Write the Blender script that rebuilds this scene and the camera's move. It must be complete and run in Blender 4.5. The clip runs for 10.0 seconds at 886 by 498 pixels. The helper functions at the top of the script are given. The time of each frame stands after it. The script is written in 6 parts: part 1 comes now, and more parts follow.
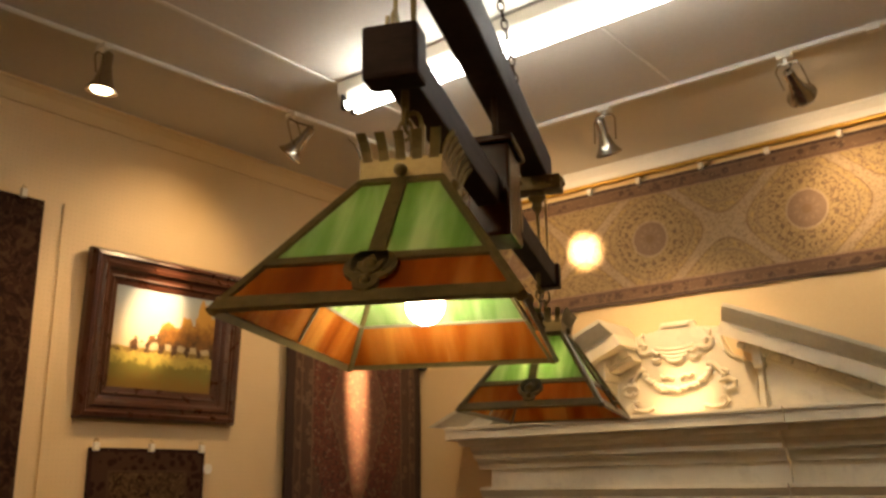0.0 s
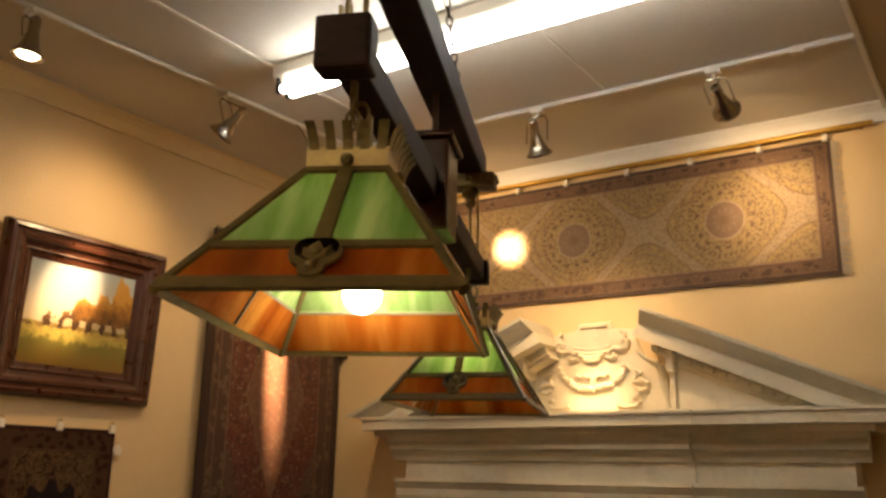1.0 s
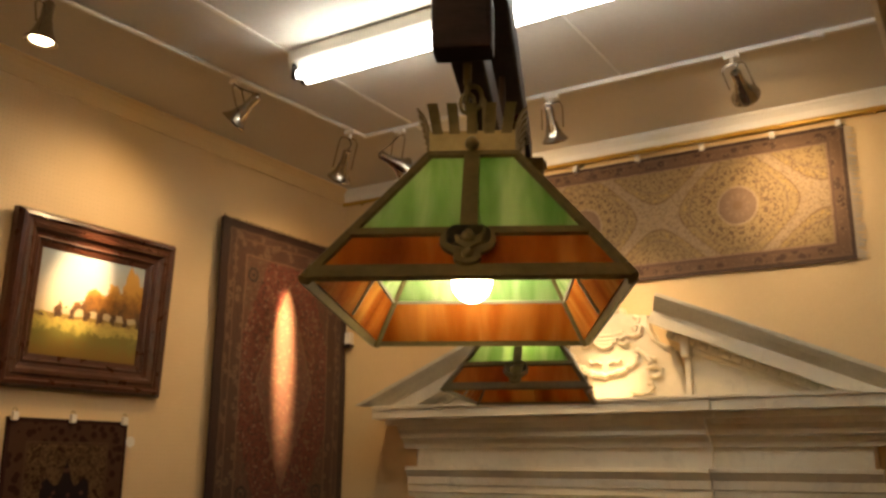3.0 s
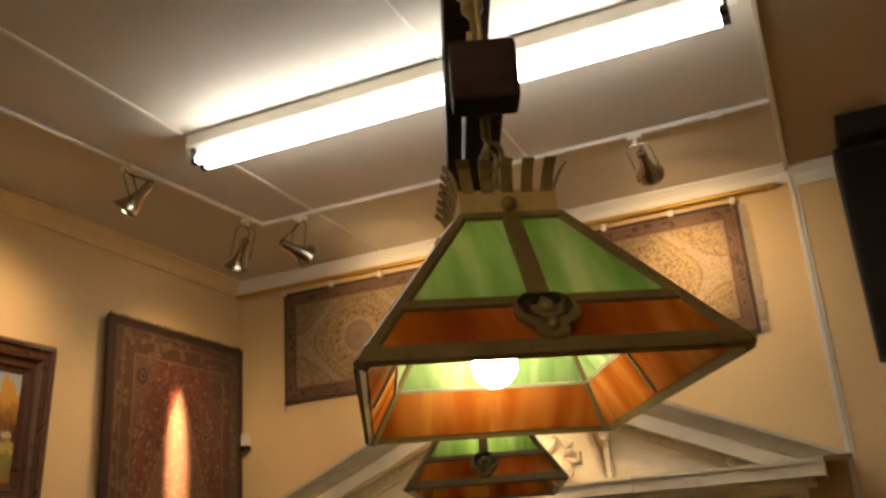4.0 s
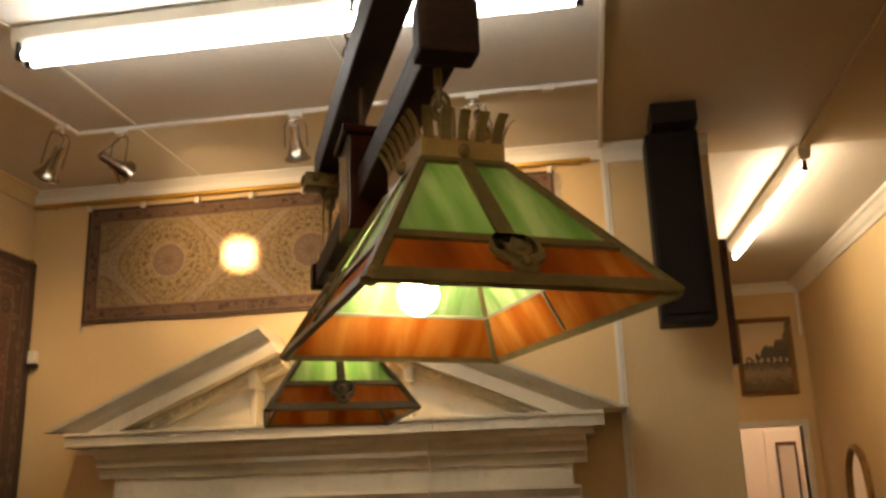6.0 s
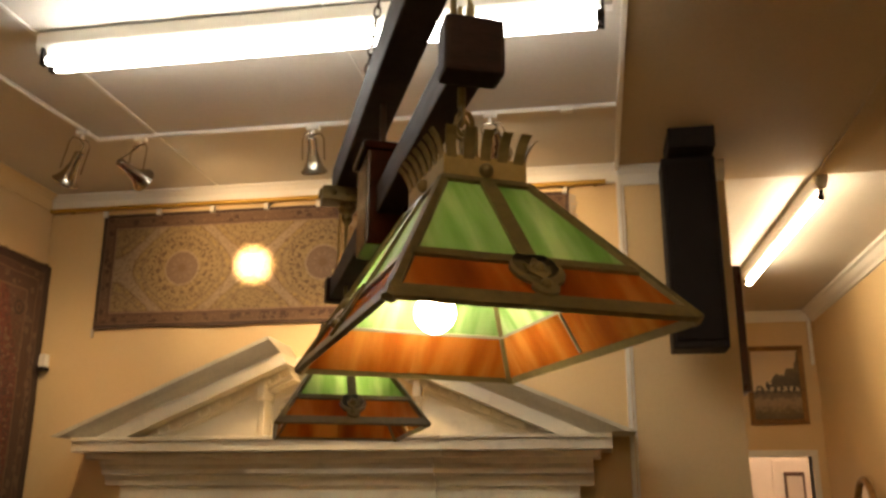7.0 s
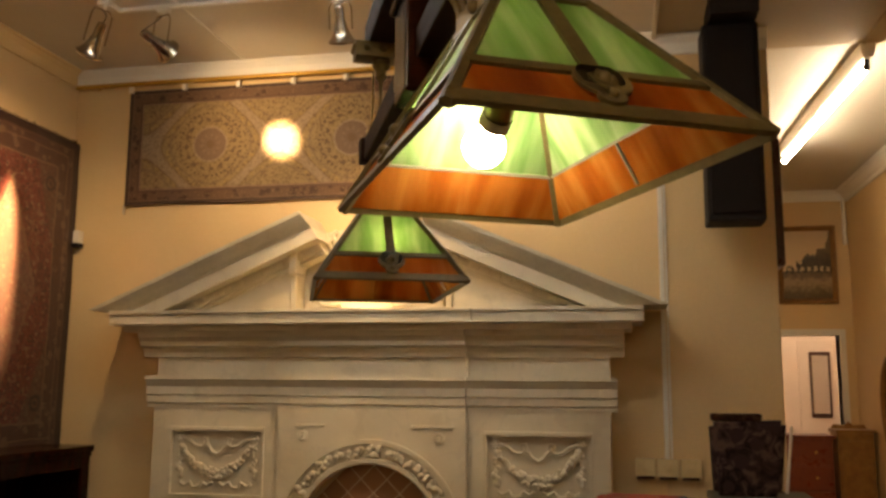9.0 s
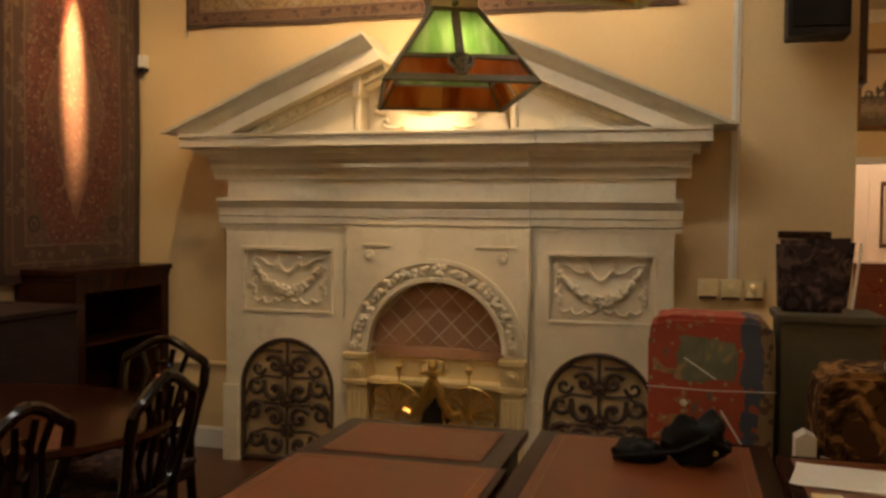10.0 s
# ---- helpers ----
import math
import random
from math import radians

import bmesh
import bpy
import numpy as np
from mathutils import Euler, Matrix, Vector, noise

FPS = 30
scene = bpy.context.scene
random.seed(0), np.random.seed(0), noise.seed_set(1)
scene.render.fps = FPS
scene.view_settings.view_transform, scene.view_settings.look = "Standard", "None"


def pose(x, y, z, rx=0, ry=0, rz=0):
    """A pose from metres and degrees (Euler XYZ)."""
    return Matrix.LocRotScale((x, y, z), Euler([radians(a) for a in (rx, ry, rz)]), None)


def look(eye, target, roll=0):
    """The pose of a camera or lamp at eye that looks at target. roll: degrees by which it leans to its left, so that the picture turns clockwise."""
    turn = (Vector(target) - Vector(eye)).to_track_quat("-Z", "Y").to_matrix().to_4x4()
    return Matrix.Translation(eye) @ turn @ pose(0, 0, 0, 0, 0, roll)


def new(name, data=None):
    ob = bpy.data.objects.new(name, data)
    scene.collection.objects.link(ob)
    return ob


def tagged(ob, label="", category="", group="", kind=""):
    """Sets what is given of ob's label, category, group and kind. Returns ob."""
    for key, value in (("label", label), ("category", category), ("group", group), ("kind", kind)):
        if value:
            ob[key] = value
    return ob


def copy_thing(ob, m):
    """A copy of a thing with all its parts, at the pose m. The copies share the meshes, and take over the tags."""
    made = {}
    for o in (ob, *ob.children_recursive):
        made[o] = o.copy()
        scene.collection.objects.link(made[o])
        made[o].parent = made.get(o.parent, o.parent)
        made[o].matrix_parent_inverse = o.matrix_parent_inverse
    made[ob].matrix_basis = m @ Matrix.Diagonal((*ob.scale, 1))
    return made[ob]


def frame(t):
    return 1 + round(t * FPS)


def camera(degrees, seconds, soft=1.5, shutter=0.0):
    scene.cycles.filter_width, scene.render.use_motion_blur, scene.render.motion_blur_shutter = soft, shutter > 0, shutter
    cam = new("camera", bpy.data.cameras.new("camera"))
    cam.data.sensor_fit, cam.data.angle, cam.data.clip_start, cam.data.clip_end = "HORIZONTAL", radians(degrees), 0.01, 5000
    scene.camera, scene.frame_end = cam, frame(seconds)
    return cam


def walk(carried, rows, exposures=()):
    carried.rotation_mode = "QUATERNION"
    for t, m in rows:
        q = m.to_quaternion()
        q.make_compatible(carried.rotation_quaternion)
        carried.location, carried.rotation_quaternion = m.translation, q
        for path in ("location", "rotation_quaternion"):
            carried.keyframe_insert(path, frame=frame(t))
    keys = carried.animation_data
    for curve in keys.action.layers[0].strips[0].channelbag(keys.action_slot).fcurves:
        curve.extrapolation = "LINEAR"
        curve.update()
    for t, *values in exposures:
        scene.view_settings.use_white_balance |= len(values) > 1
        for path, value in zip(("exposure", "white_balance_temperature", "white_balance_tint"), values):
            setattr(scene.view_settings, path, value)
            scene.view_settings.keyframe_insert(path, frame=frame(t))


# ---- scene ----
cam = camera(53.2, 10.0, soft=2.9)
PATH = [
    (0, (-0.004, 0.006, 1.6), (-1.2, 1.524, 2.114), -0.9),
    (0.5, (-0.012, -0.027, 1.59), (-1.079, 1.587, 2.094), 2.7),
    (1, (-0.012, -0.025, 1.595), (-1.069, 1.598, 2.092), 1.0),
    (1.5, (-0.029, -0.033, 1.594), (-1.123, 1.573, 2.069), 1.1),
    (2, (-0.038, -0.022, 1.597), (-1.235, 1.515, 2.051), 1.1),
    (3.5, (-0.32, -0.128, 1.608), (-1.185, 1.599, 2.129), -1.8),
    (4, (-0.439, -0.053, 1.629), (-1.174, 1.687, 2.286), -4.1),
    (4.5, (-0.517, -0.084, 1.605), (-1.053, 1.733, 2.245), -0.8),
    (5, (-0.577, -0.161, 1.586), (-0.884, 1.741, 2.124), -1.3),
    (5.5, (-0.594, -0.189, 1.595), (-0.892, 1.724, 2.096), -2.5),
    (7, (-0.608, -0.202, 1.6), (-0.932, 1.693, 2.151), 0.2),
    (7.5, (-0.613, -0.199, 1.6), (-0.954, 1.696, 2.139), 0.2),
    (8, (-0.615, -0.189, 1.603), (-0.957, 1.709, 2.132), -0.7),
    (8.5, (-0.625, -0.178, 1.587), (-0.958, 1.735, 2.066), -0.6),
    (9, (-0.651, -0.144, 1.539), (-1.039, 1.794, 1.842), 0.4),
    (9.5, (-0.666, -0.136, 1.499), (-1.144, 1.804, 1.595), -0.5),
    (10, (-0.673, -0.145, 1.465), (-1.194, 1.785, 1.397), 0.6),
]

walk(cam, [(t, look(eye, target, roll)) for t, eye, target, roll in PATH], [(0.0, 0.15), (4.0, 0.08), (5.5, 0.20), (7.5, 0.30), (8.5, 0.32), (9.0, 0.2), (9.5, 0.14), (10.0, 0.34)])
scene.view_settings.exposure = 0.1

# ---------------------------------------------------------------- light
world = bpy.data.worlds.new("world")
scene.world = world
world.use_nodes = True
world.node_tree.nodes["Background"].inputs[0].default_value = (0.9, 0.75, 0.55, 1)
world.node_tree.nodes["Background"].inputs[1].default_value = 0.02

WARM = (1.0, 0.65, 0.325)
TUBE = (1.0, 0.97, 0.90)
CEIL = 3.55
Z = Vector((0, 0, 1))


# ---------------------------------------------------------------- node tools
class Nodes:
    def __init__(self, name):
        self.m = bpy.data.materials.new(name)
        self.m.use_nodes = True
        self.t = self.m.node_tree
        self.b = self.t.nodes["Principled BSDF"]

    def node(self, kind, **kw):
        n = self.t.nodes.new(kind)
        for k, v in kw.items():
            if k == "operation":
                n.operation = v
            elif k == "blend_type":
                n.blend_type = v
            elif k == "data_type":
                n.data_type = v
            elif k == "feature":
                n.feature = v
            elif k == "wave_profile":
                n.wave_profile = v
            elif k == "bands_direction":
                n.bands_direction = v
        return n

    def put(self, sock, v):
        if isinstance(v, (int, float)):
            sock.default_value = v
        elif isinstance(v, tuple):
            sock.default_value = v if len(v) == 4 or sock.type == "VECTOR" else (*v, 1)
        else:
            self.t.links.new(v, sock)

    def math(self, op, a, b=0.0, c=0.0):
        n = self.node("ShaderNodeMath", operation=op)
        for i, v in enumerate((a, b, c)):
            self.put(n.inputs[i], v)
        return n.outputs[0]

    def mix(self, f, a, b, blend="MIX"):
        n = self.node("ShaderNodeMix", data_type="RGBA", blend_type=blend)
        self.put(n.inputs[0], f)
        self.put(n.inputs[6], a)
        self.put(n.inputs[7], b)
        return n.outputs[2]

    def coords(self, scale=(1, 1, 1), rot=(0, 0, 0)):
        n, m = self.node("ShaderNodeTexCoord"), self.node("ShaderNodeMapping")
        self.t.links.new(n.outputs["Object"], m.inputs[0])
        m.inputs["Scale"].default_value, m.inputs["Rotation"].default_value = scale, rot
        return m.outputs[0]

    def xyz(self, v):
        n = self.node("ShaderNodeSeparateXYZ")
        self.t.links.new(v, n.inputs[0])
        return n.outputs

    def noise(self, scale, detail=4.0, v=None, rough=0.6, distort=0.0):
        n = self.node("ShaderNodeTexNoise")
        self.t.links.new(v if v is not None else self.coords(), n.inputs["Vector"])
        n.inputs["Scale"].default_value, n.inputs["Detail"].default_value = scale, detail
        n.inputs["Roughness"].default_value, n.inputs["Distortion"].default_value = rough, distort
        return n.outputs[0]

    def voronoi(self, scale, v=None, feature="F1"):
        n = self.node("ShaderNodeTexVoronoi", feature=feature)
        self.t.links.new(v if v is not None else self.coords(), n.inputs["Vector"])
        n.inputs["Scale"].default_value = scale
        return n.outputs

    def ramp(self, f, stops):
        n = self.node("ShaderNodeValToRGB")
        r = n.color_ramp
        while len(r.elements) < len(stops):
            r.elements.new(0.5)
        for e, (p, col) in zip(r.elements, stops):
            e.position, e.color = p, (*col, 1)
        self.t.links.new(f, n.inputs[0])
        return n.outputs[0]

    def band(self, x, lo, hi):
        """1 where lo < x < hi."""
        return self.math("MULTIPLY", self.math("GREATER_THAN", x, lo), self.math("LESS_THAN", x, hi))

    def finish(self, colour, rough=0.6, metal=0.0, bump=None, strength=0.3, dist=0.004):
        self.put(self.b.inputs["Base Color"], colour)
        self.put(self.b.inputs["Roughness"], rough)
        self.put(self.b.inputs["Metallic"], metal)
        if bump is not None:
            n = self.node("ShaderNodeBump")
            n.inputs["Strength"].default_value, n.inputs["Distance"].default_value = strength, dist
            self.t.links.new(bump, n.inputs["Height"])
            self.t.links.new(n.outputs[0], self.b.inputs["Normal"])
        return self.m


def plain(name, a, b, rough=0.6, metal=0.0, coarse=2.0, fine=60.0, strength=0.15, dist=0.002, stretch=(1, 1, 1)):
    """A surface with two tones at two scales and a fine relief."""
    n = Nodes(name)
    v = n.coords(stretch)
    f = n.math("ADD", n.math("MULTIPLY", n.noise(coarse, 5, v), 0.6), n.math("MULTIPLY", n.noise(fine, 3, v), 0.4))
    col = n.ramp(f, [(0.35, a), (0.65, b)])
    r = n.math("ADD", n.math("MULTIPLY", n.noise(fine * 0.3, 3, v), 0.2), rough - 0.1)
    return n.finish(col, r, metal, n.noise(fine, 4, v), strength, dist)


def lamp_material(name, colour, strength):
    m = bpy.data.materials.new(name)
    m.use_nodes = True
    b = m.node_tree.nodes["Principled BSDF"]
    b.inputs["Base Color"].default_value = (*colour, 1)
    b.inputs["Emission Color"].default_value = (*colour, 1)
    b.inputs["Emission Strength"].default_value = strength
    return m


WALL = plain("cream_wall_paint", (0.65, 0.47, 0.235), (0.71, 0.525, 0.272), 0.55, coarse=1.2, fine=90, strength=0.1)
CEILING = plain("ceiling_paint", (0.54, 0.50, 0.43), (0.61, 0.57, 0.49), 0.7, coarse=0.8, fine=70)
CEILING_TAN = plain("tan_ceiling_paint", (0.44, 0.355, 0.225), (0.50, 0.41, 0.265), 0.7, coarse=0.8, fine=70)
TRIM = plain("white_trim_paint", (0.72, 0.69, 0.61), (0.80, 0.77, 0.69), 0.45)
FLOOR = plain("dark_wood_floor", (0.06, 0.020, 0.009), (0.10, 0.036, 0.015), 0.35, stretch=(1, 8, 1))
DARKWOOD = plain("dark_oak", (0.018, 0.010, 0.009), (0.040, 0.021, 0.017), 0.6, coarse=6, fine=50, stretch=(1, 1, 6))
DARKWOOD.node_tree.nodes["Principled BSDF"].inputs["Specular IOR Level"].default_value = 0.15
MAHOGANY = plain("polished_mahogany", (0.017, 0.0045, 0.002), (0.040, 0.010, 0.004), 0.2, coarse=4, fine=40, stretch=(1, 6, 1))
MAHOGANY.node_tree.nodes["Principled BSDF"].inputs["Specular IOR Level"].default_value = 0.16
leather = Nodes("red_brown_leather")
LEATHER = leather.finish(leather.ramp(leather.noise(3, 5), [(0.35, (0.155, 0.040, 0.012)), (0.65, (0.185, 0.050, 0.016))]), 0.3)
leather.b.inputs["Specular IOR Level"].default_value = 0.3
BRONZE = plain("antique_bronze", (0.135, 0.106, 0.040), (0.22, 0.172, 0.070), 0.42, 0.35, coarse=12, fine=90)
BRASS = plain("brass", (0.50, 0.32, 0.08), (0.66, 0.44, 0.13), 0.3, 0.9, coarse=10, fine=60)
BLACK = plain("black_plastic", (0.013, 0.010, 0.009), (0.023, 0.018, 0.015), 0.6)
BLACK.node_tree.nodes["Principled BSDF"].inputs["Specular IOR Level"].default_value = 0.15
CHROME = plain("worn_chrome", (0.33, 0.30, 0.25), (0.50, 0.46, 0.38), 0.22, 1.0)
TIN = plain("dull_solder", (0.26, 0.24, 0.16), (0.42, 0.38, 0.26), 0.5, 0.3)
GREY_MARBLE = plain("grey_marble", (0.48, 0.43, 0.31), (0.61, 0.55, 0.41), 0.5, coarse=5, fine=50)
TUBE_GLOW = lamp_material("fluorescent_tube", TUBE, 18.0)
WARM_TUBE_GLOW = lamp_material("warm_fluorescent_tube", (1.0, 0.79, 0.54), 50.0)
FAR_FILL_GLOW = lamp_material("far_fill_tube", (1.0, 0.79, 0.54), 105.0)
FILL_TUBE_GLOW = lamp_material("fill_fluorescent_tube", (1.0, 0.82, 0.55), 36.0)
BULB_GLOW = lamp_material("warm_bulb", (1.0, 0.82, 0.52), 85.0)
SPOT_GLOW = lamp_material("spot_bulb", (1.0, 0.80, 0.5), 22.0)
DIM_BULB_GLOW = lamp_material("dim_warm_bulb", (1.0, 0.80, 0.48), 30.0)


# ---------------------------------------------------------------- mesh tools
def box(bm, x0, x1, y0, y1, z0, z1, bevel=0.0, m=None):
    r = bmesh.ops.create_cube(bm, size=1)
    vs = r["verts"]
    bmesh.ops.transform(bm, matrix=Matrix.Translation(((x0 + x1) / 2, (y0 + y1) / 2, (z0 + z1) / 2)) @ Matrix.Diagonal((x1 - x0, y1 - y0, z1 - z0, 1)), verts=vs)
    if bevel:
        es = list({e for v in vs for e in v.link_edges})
        r = bmesh.ops.bevel(bm, geom=es, offset=bevel, segments=2, affect="EDGES", profile=0.6)
        vs = list({v for f in r["faces"] for v in f.verts} | {v for v in vs if v.is_valid})
    if m is not None:
        bmesh.ops.transform(bm, matrix=m, verts=vs)
    return vs


def rod(bm, a, b, r0, r1=None, seg=12):
    a, b = Vector(a), Vector(b)
    d = b - a
    m = Matrix.Translation((a + b) / 2) @ d.to_track_quat("Z", "Y").to_matrix().to_4x4()
    return bmesh.ops.create_cone(bm, cap_ends=True, segments=seg, radius1=r0, radius2=r0 if r1 is None else r1, depth=d.length, matrix=m)["verts"]


def ball(bm, c, r, sx=1, sy=1, sz=1, seg=16):
    return bmesh.ops.create_uvsphere(bm, u_segments=seg, v_segments=max(6, seg // 2), radius=r, matrix=Matrix.Translation(c) @ Matrix.Diagonal((sx, sy, sz, 1)))["verts"]


def lathe(bm, profile, m=None, seg=20):
    """A solid of revolution about z from (radius, height) pairs."""
    rings = []
    for r, z in profile:
        rings.append([bm.verts.new((r * math.cos(2 * math.pi * i / seg), r * math.sin(2 * math.pi * i / seg), z)) for i in range(seg)])
    for p, q in zip(rings, rings[1:]):
        for i in range(seg):
            bm.faces.new((p[i], p[(i + 1) % seg], q[(i + 1) % seg], q[i]))
    bm.faces.new(rings[0][::-1])
    bm.faces.new(rings[-1])
    vs = [v for ring in rings for v in ring]
    if m is not None:
        bmesh.ops.transform(bm, matrix=m, verts=vs)
    return vs


def prism(bm, outline, y0, y1, m=None):
    """An outline in x, z, drawn out from y0 to y1."""
    a = [bm.verts.new((x, y0, z)) for x, z in outline]
    b = [bm.verts.new((x, y1, z)) for x, z in outline]
    n = len(a)
    bm.faces.new(a)
    bm.faces.new(b[::-1])
    for i in range(n):
        bm.faces.new((a[i], b[i], b[(i + 1) % n], a[(i + 1) % n]))
    bmesh.ops.recalc_face_normals(bm, faces=bm.faces)
    if m is not None:
        bmesh.ops.transform(bm, matrix=m, verts=a + b)
    return a + b


def pipe(bm, pts, r, seg=8, closed=False, flat=1.0):
    """A round bar along a row of points."""
    pts = [Vector(p) for p in pts]
    n = len(pts)
    rings = []
    ref = Vector((0.31, 0.87, 0.38))
    for i, p in enumerate(pts):
        a = pts[(i - 1) % n] if closed or i else p
        b = pts[(i + 1) % n] if closed or i < n - 1 else p
        d = (b - a).normalized()
        u = d.cross(ref).normalized()
        v = d.cross(u)
        rings.append([bm.verts.new(p + r * (math.cos(2 * math.pi * k / seg) * u + flat * math.sin(2 * math.pi * k / seg) * v)) for k in range(seg)])
    pairs = list(zip(rings, rings[1:])) + ([(rings[-1], rings[0])] if closed else [])
    for p, q in pairs:
        for k in range(seg):
            bm.faces.new((p[k], p[(k + 1) % seg], q[(k + 1) % seg], q[k]))
    if not closed:
        bm.faces.new(rings[0][::-1])
        bm.faces.new(rings[-1])


def moulding(bm, profile, a, b, out):
    """A moulding from a to b: profile pairs (how far out, height), closed at the back."""
    a, b, out = Vector(a), Vector(b), Vector(out)
    rows = [[bm.verts.new(p + out * o + Z * h) for o, h in profile] for p in (a, b)]
    n = len(profile)
    for i in range(n):
        bm.faces.new((rows[0][i], rows[0][(i + 1) % n], rows[1][(i + 1) % n], rows[1][i]))
    bm.faces.new(rows[0][::-1])
    bm.faces.new(rows[1])
    bmesh.ops.recalc_face_normals(bm, faces=bm.faces)


def part(name, bm, material, parent=None, label="", smooth=False):
    me = bpy.data.meshes.new(name)
    bm.normal_update()
    bm.to_mesh(me)
    bm.free()
    if smooth:
        me.polygons.foreach_set("use_smooth", [True] * len(me.polygons))
        me.set_sharp_from_angle(angle=radians(40))
    me.materials.append(material)
    ob = new(name, me)
    ob.parent = parent
    if label:
        ob["label"] = label
    return ob


def thing(name, label, category, group="", at=None):
    ob = new(name)
    ob.empty_display_size = 0.1
    if at is not None:
        ob.matrix_world = at
    return tagged(ob, label, category, group)


def structure(name, bm, material, label="", category=""):
    return tagged(part(name, bm, material), label, category or name.split("_")[0], "", "structure")


def B():
    return bmesh.new()


# ---------------------------------------------------------------- special materials
def pegboard():
    n = Nodes("perforated_board_paint")
    v = n.coords()
    x = n.xyz(v)
    cell = [n.math("SUBTRACT", n.math("FRACT", n.math("MULTIPLY", c, 40.0)), 0.5) for c in (x[1], x[2])]
    d = n.math("SQRT", n.math("ADD", n.math("MULTIPLY", cell[0], cell[0]), n.math("MULTIPLY", cell[1], cell[1])))
    hole = n.math("LESS_THAN", d, 0.13)
    tone = n.ramp(n.noise(1.3, 5, v), [(0.35, (0.66, 0.485, 0.265)), (0.65, (0.72, 0.535, 0.305))])
    return n.finish(n.mix(hole, tone, (0.60, 0.445, 0.245)), 0.6, 0, n.math("SUBTRACT", n.noise(80, 3, v), hole), 0.25, 0.002)


def glass(name, a, b, c, seed, stretch, clear, ripple):
    """Opalescent streaky glass that lets light through."""
    n = Nodes(name)
    v = n.coords(stretch)
    mp = n.node("ShaderNodeMapping")
    info = n.node("ShaderNodeObjectInfo")
    n.t.links.new(v, mp.inputs[0])
    n.t.links.new(n.math("MULTIPLY", info.outputs["Random"], 20.0 + seed), mp.inputs["Location"])
    f = n.noise(1.0, 3, mp.outputs[0], 0.5, 0.25)
    col = n.ramp(f, [(0.30, a), (0.48, b), (0.68, c)])
    n.finish(col, 0.2, 0, n.math("ADD", n.noise(9, 3, mp.outputs[0]), n.math("MULTIPLY", n.voronoi(110)[0], ripple)), 0.3, 0.004)
    tr = n.node("ShaderNodeBsdfTranslucent")
    n.t.links.new(col, tr.inputs[0])
    mix = n.node("ShaderNodeMixShader")
    mix.inputs[0].default_value = clear
    n.t.links.new(n.b.outputs[0], mix.inputs[1])
    n.t.links.new(tr.outputs[0], mix.inputs[2])
    n.t.links.new(mix.outputs[0], n.t.nodes["Material Output"].inputs[0])
    return n.m


def frame_bands(n, u, v, hu, hv):
    """Distance from the edge of a rug of half size hu, hv."""
    du = n.math("SUBTRACT", hu, n.math("ABSOLUTE", u))
    dv = n.math("SUBTRACT", hv, n.math("ABSOLUTE", v))
    return n.math("MINIMUM", du, dv)


